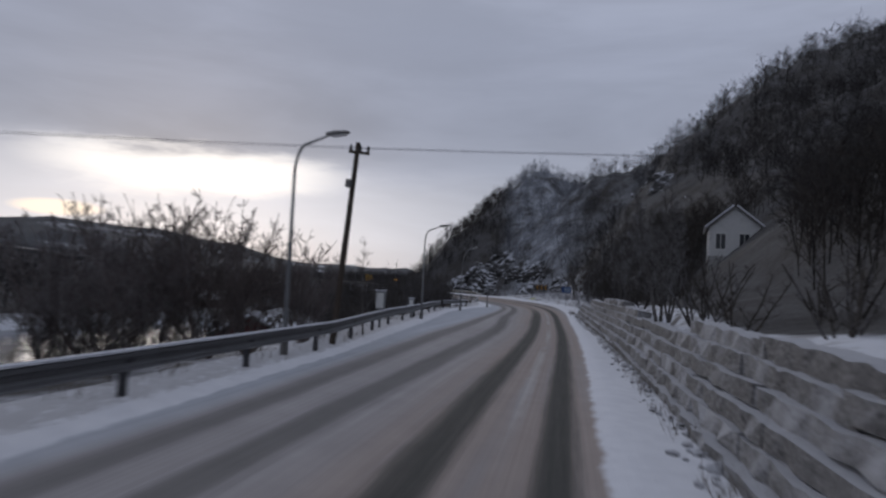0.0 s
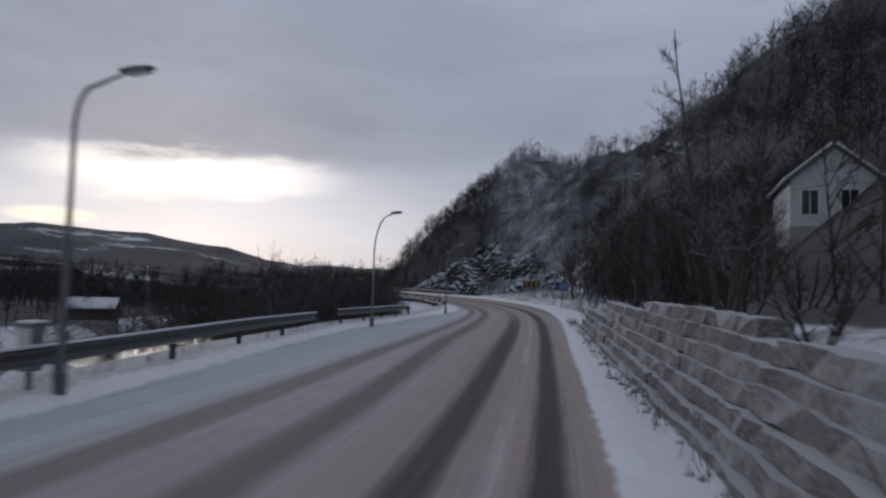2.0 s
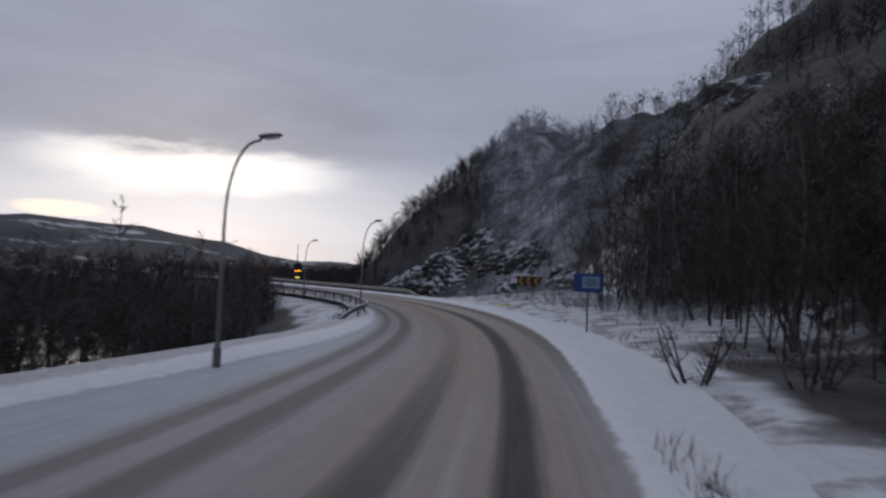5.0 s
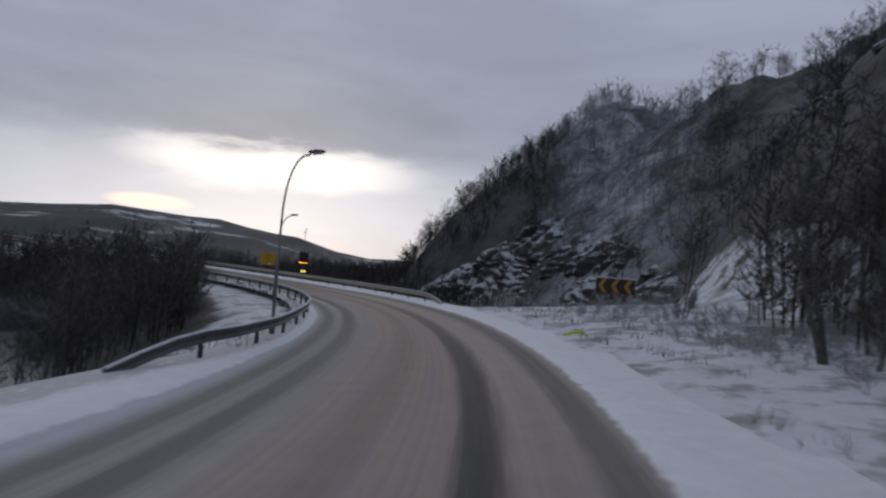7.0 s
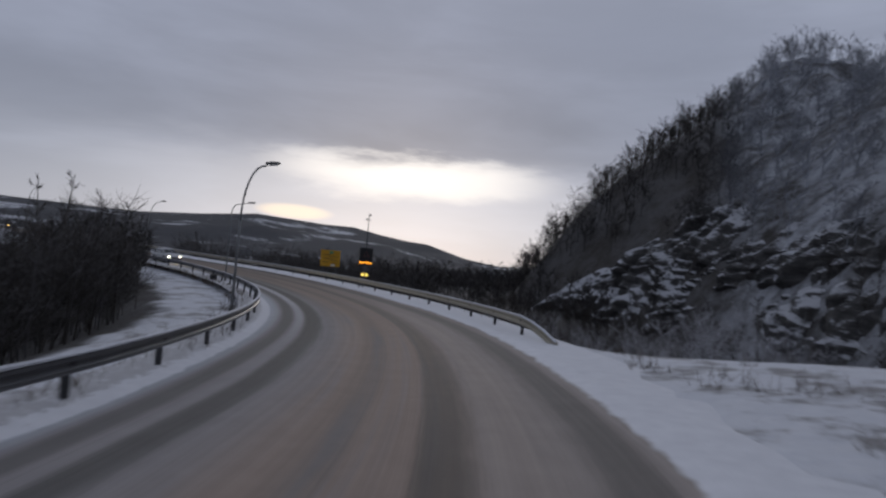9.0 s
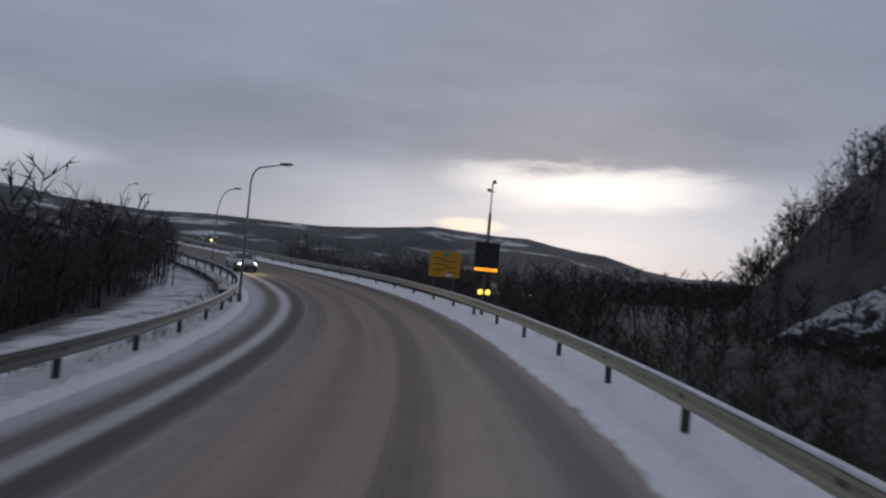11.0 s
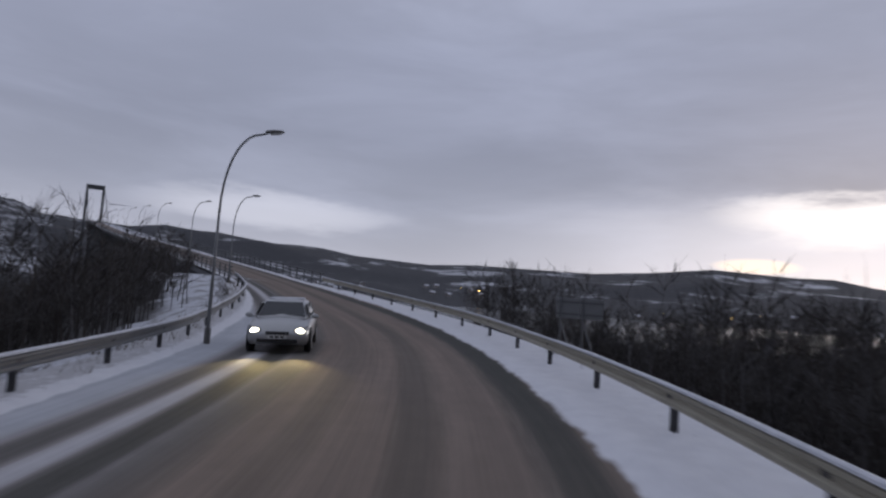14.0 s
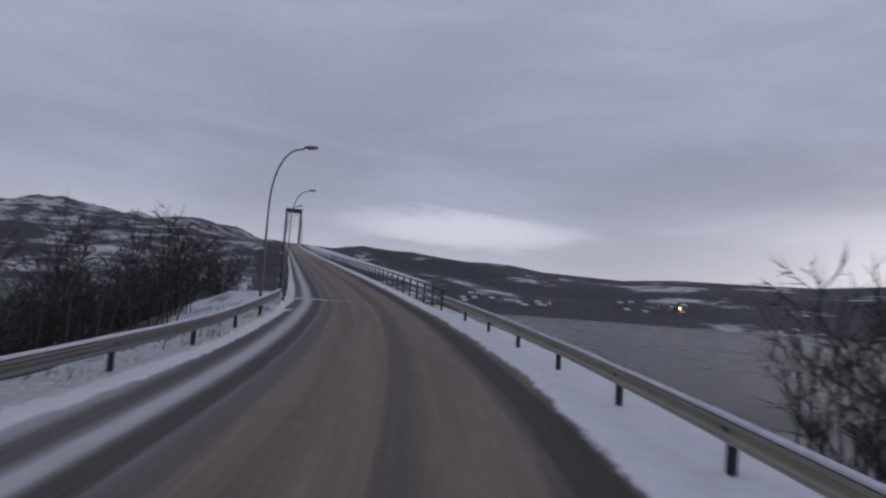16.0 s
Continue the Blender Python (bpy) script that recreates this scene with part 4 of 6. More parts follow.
scattered_wood("roadside_thicket", "dense dark leafless thicket below the outer guard rail", band_spots(300, 24, 150, 192, 13, 36), 25, 3.4, 13, 0.022, SCRUB, 5)
scattered_wood("fjord_thicket", "dense dark leafless trees between the guard rail and the fjord", band_spots(820, 54, 196, 226, 8.2, 32), 55, 5.6, 13, 0.017, SCRUB, 7)
scattered_wood("roadside_scrub", "dark leafless scrub just below the outer guard rail", band_spots(170, 44, 150, 224, 8.0, 13.5), 35, 3.2, 18, 0.009, SCRUB, 6)
scattered_wood("slope_thicket", "dense dark leafless thicket on the slope above the wall", np.concatenate([band_spots(330, 26, 30, 96, 7.5, 20), band_spots(340, 28, 72, 122, 11.5, 23)]), 27, 5.8, 14, 0.017, SCRUB, 8, (0.35, 1.7), 0.42)
scattered_wood("verge_scrub", "low grey frosted scrub in the snow below the rock cutting", band_spots(300, 61, 98, 132, 7.5, 14.0), 63, 1.25, 14, 0.007, PALE_SCRUB, 6, (0.4, 2.0), 0.5)
scattered_wood("cutting_scrub", "grey frosted scrub at the foot of the rock cutting", band_spots(130, 62, 140, 156, 8.5, 15.0), 64, 2.6, 14, 0.008, PALE_SCRUB, 7, (0.4, 2.0), 0.5)
scattered_wood("far_shore_woods", "distant dark woods across the strait", zone_spots(900, 11, -300, 10, 290, 640, off=30), 12, 8.0, 8, 0.2, sub=1)


# ---- guard rails ----
def rail_beam(path, side):
    """The rolled steel beam of a guard rail along a list of places; side: +1 faces right."""
    prof = [(0.0, .75), (.02, .755), (.075, .715), (.075, .665), (.02, .625), (.02, .575), (.075, .535), (.075, .485), (.02, .445), (.0, .445), (.0, .58), (-.0, .62)]
    bm = bmesh.new()
    rings = []
    for p, right in path:
        rings.append([bm.verts.new(p + right * (o * side) + Vector((0, 0, h))) for o, h in prof])
    for a, b in zip(rings, rings[1:]):
        for k in range(len(prof)):
            j = (k + 1) % len(prof)
            bm.faces.new((a[k], a[j], b[j], b[k]))
    bm.faces.new(rings[0])
    bm.faces.new(rings[-1][::-1])
    return bm


def snow_cap(path, side, height):
    bm = bmesh.new()
    rings = []
    for i, (p, right) in enumerate(path):
        w = 0.045 + 0.012 * noise.noise((i * 0.7, 3.1, side))
        h = 0.035 + 0.018 * noise.noise((i * 0.5, 9.1, side))
        prof = [(-.01, 0), (.0, h), (.04, h * 1.15), (w + .035, h * .6), (w + .04, -.01)]
        rings.append([bm.verts.new(p + right * (o * side) + Vector((0, 0, height + z))) for o, z in prof])
    for a, b in zip(rings, rings[1:]):
        for k in range(4):
            bm.faces.new((a[k], a[k + 1], b[k + 1], b[k]))
    return bm


def post_mesh():
    bm = bmesh.new()
    for size, at in (((.012, .10, 1.1), (-.045, 0, .15)), ((.10, .010, 1.1), (0, .045, .15)), ((.10, .010, 1.1), (0, -.045, .15)), ((.09, .16, .20), (.055, 0, .60))):
        box(bm, size, at)
    data = bpy.data.meshes.new("post")
    bm.to_mesh(data)
    bm.free()
    data.materials.append(POST_STEEL)
    return data


POST_STEEL = plain("dark_weathered_steel", (0.055, 0.055, 0.06), 0.6, 0.4, 0.3, 3.0)
POST = post_mesh()


def guard_rail(s0, s1, lateral, side, label, dip0=False, dip1=False, beam_mat=None, every=4.0):
    root = thing("guard_rail", pose(0, 0, 0), label, "guard rail", "guard rails along the road")
    path = []
    for s in np.arange(s0, s1 + 0.5, 1.0):
        a = on_line(s)[1]
        dip = 0.0
        if dip0:
            dip = max(dip, 1 - (s - s0) / 3)
        if dip1:
            dip = max(dip, 1 - (s1 - s) / 4)
        dip = max(0.0, dip)
        path.append((surface(s, float(lateral(s)) + dip * 0.5 * -side) + Vector((0, 0, 0.04 - 0.62 * dip ** 1.5)), Vector((a[1], -a[0], 0))))
    part("beam", rail_beam(path, side), beam_mat or STEEL, root, "galvanised steel beam", smooth=False)
    part("snow_cap", snow_cap(path, side, .752), SNOW, root, "thin line of snow")
    for s in np.arange(s0 + (3 if dip0 else 1), s1 - (2 if dip1 else 0), every):
        ob = mesh_object("post", POST, None, root)
        ob.matrix_basis = Matrix.Translation(surface(s, float(lateral(s)) - 0.075 * side) + Vector((0, 0, 0.0))) @ pose(0, 0, 0, 0, 0, heading(s) + (0 if side > 0 else 180))
    return root


SALTED = plain("salt_stained_steel", (0.36, 0.335, 0.27), 0.5, 0.6, 0.25, 2.0)
guard_rail(-40, 53, rail_left, 1, "steel guard rail with snow on its beam beside the inlet")
guard_rail(57.5, 77, rail_left, 1, "short steel guard rail with a bent-down end", dip1=True)
guard_rail(106, 241, rail_left, 1, "steel guard rail on the inside of the bend, snow-capped", dip0=True)
guard_rail(140.2, 243, rail_right, -1, "salt-stained steel guard rail on the outside of the bend", dip0=True, beam_mat=SALTED)


# ---- street lamps ----
def lamp_pattern(tall, reach, bend_from, bent):
    """A pole whose arm either sweeps over in one curve or is bent sharply and then runs straight."""
    root = tagged(new("street_lamp"), "slim grey steel street lamp with a %s arm, unlit" % ("bent" if bent else "curved"), "street lamp", "street lamps beside the road")
    z0 = tall * bend_from
    bm = bmesh.new()
    tube(bm, [(0, 0, -1.5), (0, 0, 0), (0, 0, z0 * .6), (0, 0, z0)], [.066, .066, .050, .038], 10)
    part("pole", bm, LAMP_GREY, root, smooth=True)
    bm = bmesh.new()
    quarter = [math.pi / 2 * k / 9 for k in range(10)]
    if bent:
        over = .30 * reach
        bend = [(over * (1 - math.cos(a)), 0, z0 - .02 + (tall - .25 - z0) * math.sin(a)) for a in quarter]
    else:
        over = .72 * reach
        bend = [(over * (1 - math.cos(a)), 0, z0 - .02 + (tall - .10 - z0) * math.sin(a) ** .9) for a in quarter]
    tube(bm, bend + [(reach - .18, 0, tall - .03)], [.037] * 10 + [.027], 8)
    part("arm", bm, LAMP_GREY, root, smooth=True)
    turn = Matrix.Rotation(radians(-9), 4, "Y")
    bm = bmesh.new()
    tube(bm, [turn @ Vector((x, 0, 0)) + Vector((reach, 0, tall)) for x in (-.30, -.24, -.05, .22, .31)], [.04, .085, .115, .09, .03], 12)
    for v in bm.verts:
        v.co.z = tall + (v.co.z - tall) * .62 + .02
    part("lamp_head", bm, DULL_STEEL, root, "flat grey lantern head", smooth=True)
    bm = bmesh.new()
    box(bm, (.36, .15, .05), (reach + .04, 0, tall - .045), turn, 0.02)
    part("lens", bm, SIGN_WHITE, root, "unlit clear lens")
    bm = bmesh.new()
    cylinder(bm, .10, .5, Matrix.Translation((0, 0, .25)), 12)
    part("base_sleeve", bm, DULL_STEEL, root)
    return root


lamp_kinds = [lamp_pattern(6, 1.05, .82, True), lamp_pattern(6, 1.05, .62, False), lamp_pattern(7, 1.5, .84, True), lamp_pattern(7, 1.5, .60, False)]
# foot, height of the lantern, kind
for x, y, head, kind in ((1.65, 13.75, 6.15, 0), (3.68, 34.4, 5.75, 0), (5.70, 56.71, 5.85, 1), (8.84, 78.75, 5.65, 1), (7.25, 111.74, 6.45, 1), (-3.19, 137.85, 6.17, 1),
                         (-20.40, 160.35, 6.72, 2), (-43.05, 175.97, 7.85, 3), (-72.3, 184.75, 9.62, 3), (-98.3, 187.6, 11.7, 3)):
    ss, ll, zz = (float(v[0]) for v in nearest(np.array([x]), np.array([y])))
    foot = surface(ss, ll)
    made = copy_thing(lamp_kinds[kind], Matrix.Translation(foot) @ pose(0, 0, 0, 0, 0, heading(ss)))
    made.scale = (1, 1, (head - foot.z) / (6, 6, 7, 7)[kind])
for s in (296, 326, 356, 390, 424):
    copy_thing(lamp_kinds[3], Matrix.Translation(surface(s, -4.6)) @ pose(0, 0, 0.2, 0, 0, heading(s)))
for kind in lamp_kinds:
    hidden(kind)


# ---- the bridge ----
def bridge():
    root = thing("suspension_bridge", pose(0, 0, 0), "grey suspension bridge with a portal tower over the strait", "bridge")
    along = list(np.arange(243, 300, 4)) + list(np.arange(300, 800, 12))
    bm = bmesh.new()
    rings = []
    for s in along:
        rings.append([bm.verts.new(surface(s, l) + Vector((0, 0, h))) for l, h in ((-4.35, -.2), (3.5, -.2), (3.5, -.6), (2.4, -1.5), (-2.9, -1.5), (-4.35, -.6))])
    for a, b in zip(rings, rings[1:]):
        for k in range(6):
            bm.faces.new((a[k], a[(k + 1) % 6], b[(k + 1) % 6], b[k]))
    bm.faces.new(rings[0])
    part("deck", bm, BRIDGE_GREY, root, "dark weathered deck edge")
    for l in (-4.2, 3.35):
        for h in (0.45, 0.80, 1.1):
            bm = bmesh.new()
            tube(bm, [surface(s, l) + Vector((0, 0, h)) for s in along], 0.05, 5)
            part("rail", bm, BRIDGE_GREY, root)
    bm = bmesh.new()
    box(bm, (.09, .09, 1.2), (0, 0, .55))
    data = bpy.data.meshes.new("parapet_post")
    bm.to_mesh(data)
    bm.free()
    data.materials.append(BRIDGE_GREY)
    for l in (-4.2, 3.35):
        for s in list(np.arange(244, 330, 2.4)) + list(np.arange(330, 480, 6)):
            ob = mesh_object("parapet_post", data, None, root)
            ob.matrix_basis = Matrix.Translation(surface(s, l)) @ pose(0, 0, 0, 0, 0, heading(s))
    for s in range(268, 720, 34):
        bm = bmesh.new()
        top = surface(s, -.25)
        box(bm, (5.0, 1.1, top.z + 10), (0, 0, -(top.z + 10) / 2 - 1.4), None, 0.1)
        ob = part("pier", bm, BRIDGE_GREY, root)
        ob.matrix_basis = Matrix.Translation(top) @ pose(0, 0, 0, 0, 0, heading(s))
    at = surface(768, -.25)
    turn = heading(768)
    top = 29.0
    for x in (-5.6, 5.6):
        bm = bmesh.new()
        verts = box(bm, (1.7, 2.6, top + at.z + 8), (x, 0, (top - at.z - 8) / 2), None, 0.15)
        ob = part("tower_leg", bm, BRIDGE_GREY, root, "tall grey tower leg")
        ob.matrix_basis = Matrix.Translation(at) @ pose(0, 0, 0, 0, 0, turn)
    bm = bmesh.new()
    box(bm, (12.9, 2.4, 3.4), (0, 0, top - 1.6), None, 0.2)
    ob = part("tower_crossbeam", bm, BRIDGE_GREY, root, "deep crossbeam of the portal")
    ob.matrix_basis = Matrix.Translation(at) @ pose(0, 0, 0, 0, 0, turn)
    for x in (-5.6, 5.6):
        bm = bmesh.new()
        m = Matrix.Translation(at) @ pose(0, 0, 0, 0, 0, turn)
        tube(bm, [m @ Vector((x, -120 * (1 - f), top - (top + 1) * (1 - f) ** 1.1 - 8.4 * (1 - f))) for f in [k / 12 for k in range(13)]], 0.28, 6)
        part("main_cable", bm, CABLE, root)


bridge()


# ---- signs ----
def text_mesh(words, size, name="lettering"):
    curve = bpy.data.curves.new(name, "FONT")
    curve.body, curve.size, curve.extrude, curve.align_x, curve.align_y = words, size, 0.004, "CENTER", "CENTER"
    ob = bpy.data.objects.new("temporary", curve)
    data = bpy.data.meshes.new_from_object(ob)
    bpy.data.objects.remove(ob)
    return data


def wind_sign():
    p = along_place(175.2, 4.0)
    root = thing("wind_warning_sign", Matrix.Translation((-11.15, 166.35, p.z)) @ pose(0, 0, 0, 0, 0, heading(166) - 3), "black electronic wind warning sign on a tall steel post", "road sign")
    up = 2.13 - p.z
    bm = bmesh.new()
    tube(bm, [(0, .14, -1), (0, .14, 4.6 - p.z), (0, .14, 5.35 - p.z)], [.075, .07, .06], 12)
    post = part("post", bm, STEEL, root)
    bm = bmesh.new()
    tube(bm, [(0, .14, 5.3 - p.z), (0, .14, 6.75 - p.z)], .03, 8)
    tube(bm, [(-.16, .14, 6.3 - p.z), (.16, .14, 6.3 - p.z)], .02, 6)
    cylinder(bm, .07, .16, Matrix.Translation((.10, .14, 6.75 - p.z)), 10)
    cylinder(bm, .09, .12, Matrix.Translation((-.14, .14, 6.36 - p.z)), 10)
    part("wind_gauge", bm, DULL_STEEL, root, "thin mast with wind instruments")
    bm = bmesh.new()
    box(bm, (1.12, .16, 1.42), (0, 0, up + 1.12), None, 0.02)
    cabinet = part("display_cabinet", bm, BLACK, root, "black display cabinet")
    bm = bmesh.new()
    for i in range(3):
        a, b = (math.pi / 2 + 2 * math.pi * i / 3), (math.pi / 2 + 2 * math.pi * (i + 1) / 3)
        tube(bm, [(.30 * math.cos(a), -.088, up + 1.26 + .27 * math.sin(a)), (.30 * math.cos(b), -.088, up + 1.26 + .27 * math.sin(b))], .022, 6)
    part("warning_triangle", bm, DIM_RED, cabinet, "dim red warning triangle")
    for word, x in (("Vind", -.33), ("12", .05), ("m/s", .36)):
        ob = mesh_object("lettering", text_mesh(word, .225), AMBER, cabinet, "amber lettering of lit dots")
        ob.matrix_basis = pose(x, -.09, up + .60, 90, 0, 0)
    for x in (-.17, .17):
        bm = bmesh.new()
        box(bm, (.27, .14, .34), (x, 0, up - .42), None, 0.03)
        lampbox = part("signal_lamp", bm, BLACK, root, "amber signal lamp")
        bm = bmesh.new()
        cylinder(bm, .125, .02, Matrix.Translation((x, -.078, up - .42)) @ Matrix.Rotation(math.pi / 2, 4, "X"), 20)
        part("lens", bm, LAMP_LIT, lampbox, "lit yellow lens")


def yellow_sign():
    s = 184.2
    p = along_place(s, 5.0)
    root = thing("direction_sign", Matrix.Translation((-19.2, 175.1, p.z)) @ pose(0, 0, 0, 0, 0, heading(172) - 6), "large yellow direction sign with dark lettering on steel posts", "road sign")
    z0 = 2.12 - p.z
    bm = bmesh.new()
    box(bm, (1.95, .05, 1.62), (0, 0, z0 + .81), None, 0.012)
    board = part("board", bm, YELLOW, root, "yellow sign board")
    bm = bmesh.new()
    box(bm, (.42, .006, .24), (.05, -.030, z0 + 1.40))
    part("green_panel", bm, SIGN_GREEN, board)
    bm = bmesh.new()
    box(bm, (.40, .006, .18), (.28, -.030, z0 + .14))
    part("white_panel", bm, SIGN_WHITE, board)
    for x, z, w in ((-.35, 1.16, .8), (.28, .98, .95), (-.25, .78, 1.0), (.30, .60, .8), (-.42, .42, .7), (.42, .33, .5)):
        bm = bmesh.new()
        box(bm, (w, .006, .055), (x, -.030, z0 + z))
        part("lettering_bar", bm, BLACK, board)
    for x in (-.62, .62):
        bm = bmesh.new()
        tube(bm, [(x, .07, -1.0), (x, .07, z0 + 1.55)], .045, 10)
        part("post", bm, STEEL, root)


def sign_back():
    p = along_place(204.4, 4.6)
    root = thing("sign_seen_from_behind", Matrix.Translation((-36.9, 186.0, p.z)) @ pose(0, 0, 0, 0, 0, heading(192)), "plain grey back of a road sign on braced steel posts", "road sign")
    z0 = 2.55 - p.z
    for x in (-.385, .385):
        bm = bmesh.new()
        box(bm, (.74, .04, .66), (x, 0, z0 + .33), None, 0.01)
        part("board", bm, SIGN_BACK, root)
    for x in (-.62, .1):
        bm = bmesh.new()
        tube(bm, [(x, -.06, -1.2), (x, -.06, z0 + .7)], .04, 8)
        part("post", bm, STEEL, root)
    for x in (-.62, .1):
        bm = bmesh.new()
        tube(bm, [(x, -.06, z0 - .1), (x + .65, -.9, -.9)], .03, 8)
        part("brace", bm, STEEL, root)
    for z in (.14, .52):
        bm = bmesh.new()
        box(bm, (1.5, .03, .05), (0, -.035, z0 + z))
        part("stiffener", bm, STEEL, root)


def chevron_sign():
    x, y = 21.5, 133.0
    g = height_at(x, y)
    root = thing("chevron_sign", Matrix.Translation((x, y, g)) @ pose(0, 0, 0, 0, 0, -4), "black bend marker board with three yellow arrows, snow on top", "road sign")
    z0 = 2.10 - g
    bm = bmesh.new()
    box(bm, (2.45, .05, .98), (0, 0, z0 + .49), None, 0.012)
    board = part("board", bm, BLACK, root)
    for x in (-.80, 0, .80):
        bm = bmesh.new()
        for k in (1, -1):
            v = [(x - .27, z0 + .49), (x - .02, z0 + .49), (x + .27, z0 + .49 + k * .44), (x + .02, z0 + .49 + k * .44)]
            lo = [bm.verts.new((a, -.028, b)) for a, b in v]
            hi = [bm.verts.new((a, -.034, b)) for a, b in v]
            bm.faces.new(hi)
            for i in range(4):
                bm.faces.new((lo[i], lo[(i + 1) % 4], hi[(i + 1) % 4], hi[i]))
        part("arrow", bm, ARROW, board, "yellow arrow pointing along the bend")
    bm = bmesh.new()
    box(bm, (2.5, .09, .06), (0, 0, z0 + 1.0), None, 0.025)
    part("snow_cap", bm, SNOW, root, "line of snow")
    for x in (-.85, .85):
        bm = bmesh.new()
        tube(bm, [(x, .06, -1), (x, .06, z0 + .95)], .04, 8)
        part("post", bm, STEEL, root)


def blue_sign():
    x, y = 20.4, 93.2
    g = height_at(x, y)
    root = thing("blue_road_sign", Matrix.Translation((x, y, g)) @ pose(0, 0, 0, 0, 0, -4), "blue information sign with a white field on a steel post", "road sign")
    z0 = 2.0 - g
    bm = bmesh.new()
    box(bm, (1.3, .04, .86), (0, 0, z0 + .45), None, 0.01)
    board = part("board", bm, SIGN_BLUE, root)
    bm = bmesh.new()
    box(bm, (.78, .006, .52), (.12, -.023, z0 + .47), None, 0.002)
    field = part("white_field", bm, SIGN_PALE, board, "pale symbol field")
    for z, w in ((.58, .5), (.46, .62), (.34, .42)):
        bm = bmesh.new()
        box(bm, (w, .006, .05), (.12, -.029, z0 + z))
        part("lettering_bar", bm, SIGN_BLUE, field)
    bm = bmesh.new()
    tube(bm, [(0, .05, -1), (0, .05, z0 + .8)], .04, 8)
    part("post", bm, STEEL, root)


wind_sign()
yellow_sign()
sign_back()
chevron_sign()
blue_sign()


# ---- small things beside the road ----
def snow_marker():
    p = along_place(117.5, 4.6)
    root = thing("fallen_marker", Matrix.Translation(p + Vector((0, 0, .12))) @ pose(0, 0, 0, 0, 0, heading(117) + 12), "bent fluorescent yellow marker post lying in the snow", "road marker")
    bm = bmesh.new()
    tube(bm, [(-.5, 0, .0), (-.1, .02, .12), (.25, 0, .16), (.55, 0, .02)], [.05, .07, .07, .05], 8)
    part("post", bm, LIME, root)
    bm = bmesh.new()
    tube(bm, [(.3, -.25, -.1), (.32, -.1, .28), (.36, .12, .30), (.4, .3, -.1)], .03, 8)
    part("hoop", bm, SIGN_WHITE, root, "pale bent hoop")


def electric_box():
    p = surface(178.6, -7.75)
    root = thing("cable_cabinet", Matrix.Translation(p) @ pose(0, 0, 0, 0, 0, heading(178)), "small black cable cabinet with a snowy lid behind the guard rail", "cabinet")
    bm = bmesh.new()
    box(bm, (.5, .34, .48), (0, 0, .26), None, 0.03)
    part("body", bm, BLACK, root)
    bm = bmesh.new()
    box(bm, (.54, .38, .06), (0, 0, .53), None, 0.02)
    part("lid", bm, DULL_STEEL, root)


def meter_cabinet(x, y, top, w, label):
    g = height_at(x, y)
    root = thing("meter_cabinet", Matrix.Translation((x, y, g)) @ pose(0, 0, 0, 0, 0, -6), label, "cabinet")
    bm = bmesh.new()
    box(bm, (w, .3, .75), (0, 0, top - g - .375), None, 0.03)
    body = part("body", bm, SIGN_BACK, root)
    bm = bmesh.new()
    box(bm, (w * .85, .015, .62), (0, -.156, top - g - .38), None, 0.005)
    part("door", bm, SIGN_WHITE, body)
    bm = bmesh.new()
    box(bm, (w + .06, .36, .05), (0, 0, top - g + .025), None, 0.02)
    part("snow_cap", bm, SNOW, root, "cap of snow")
    bm = bmesh.new()
    tube(bm, [(0, 0, -1.5), (0, 0, top - g - .7)], .05, 8)
    part("post", bm, STEEL, root)


def utility_pole():
    x, y = 2.15, 17.2
    g = height_at(x, y)
    root = thing("utility_pole", Matrix.Translation((x, y, g)) @ pose(0, 0, 0, 0, 4.2, 0), "dark creosoted wooden utility pole with insulators", "utility pole")
    bm = bmesh.new()
    tube(bm, [(0, 0, -1.5), (0, 0, 3), (0, 0, 6.7 - g)], [.10, .09, .07], 12)
    part("pole", bm, CREOSOTE, root)
    bm = bmesh.new()
    box(bm, (.62, .08, .08), (.08, -.08, 6.4 - g), None, 0.01)
    part("crossarm", bm, CREOSOTE, root)
    for px in (-.18, .10, .34):
        bm = bmesh.new()
        cylinder(bm, .05, .16, Matrix.Translation((px, -.09, 6.53 - g)), 10, .035)
        part("insulator", bm, BLACK, root)
    bm = bmesh.new()
    box(bm, (.18, .16, .24), (-.10, -.14, 5.45 - g), None, 0.03)
    part("junction_box", bm, DULL_STEEL, root)
    for dz, side in ((6.55, .8), (6.5, 0.0)):
        bm = bmesh.new()
        a, b, c = Vector((-60, 8, 7.5 + dz - 6.5)), Vector((x + side, y, dz)), Vector((64, 26, 12 + dz - 6.5))
        for p, q in ((a, b), (b, c)):
            tube(bm, [p.lerp(q, f) - Vector((0, 0, 3.2 * f * (1 - f))) for f in [k / 14 for k in range(15)]], .006, 5)
        tagged(part("overhead_wire", bm, CABLE), "thin black overhead wire crossing the road", "wire", "wires at the utility pole")


snow_marker()
electric_box()
meter_cabinet(2.56, 25.0, 2.2, .36, "grey meter cabinet on a post with snow on top")
meter_cabinet(3.12, 34.5, 1.7, .26, "small grey junction cabinet on a post beside the rail")
utility_pole()


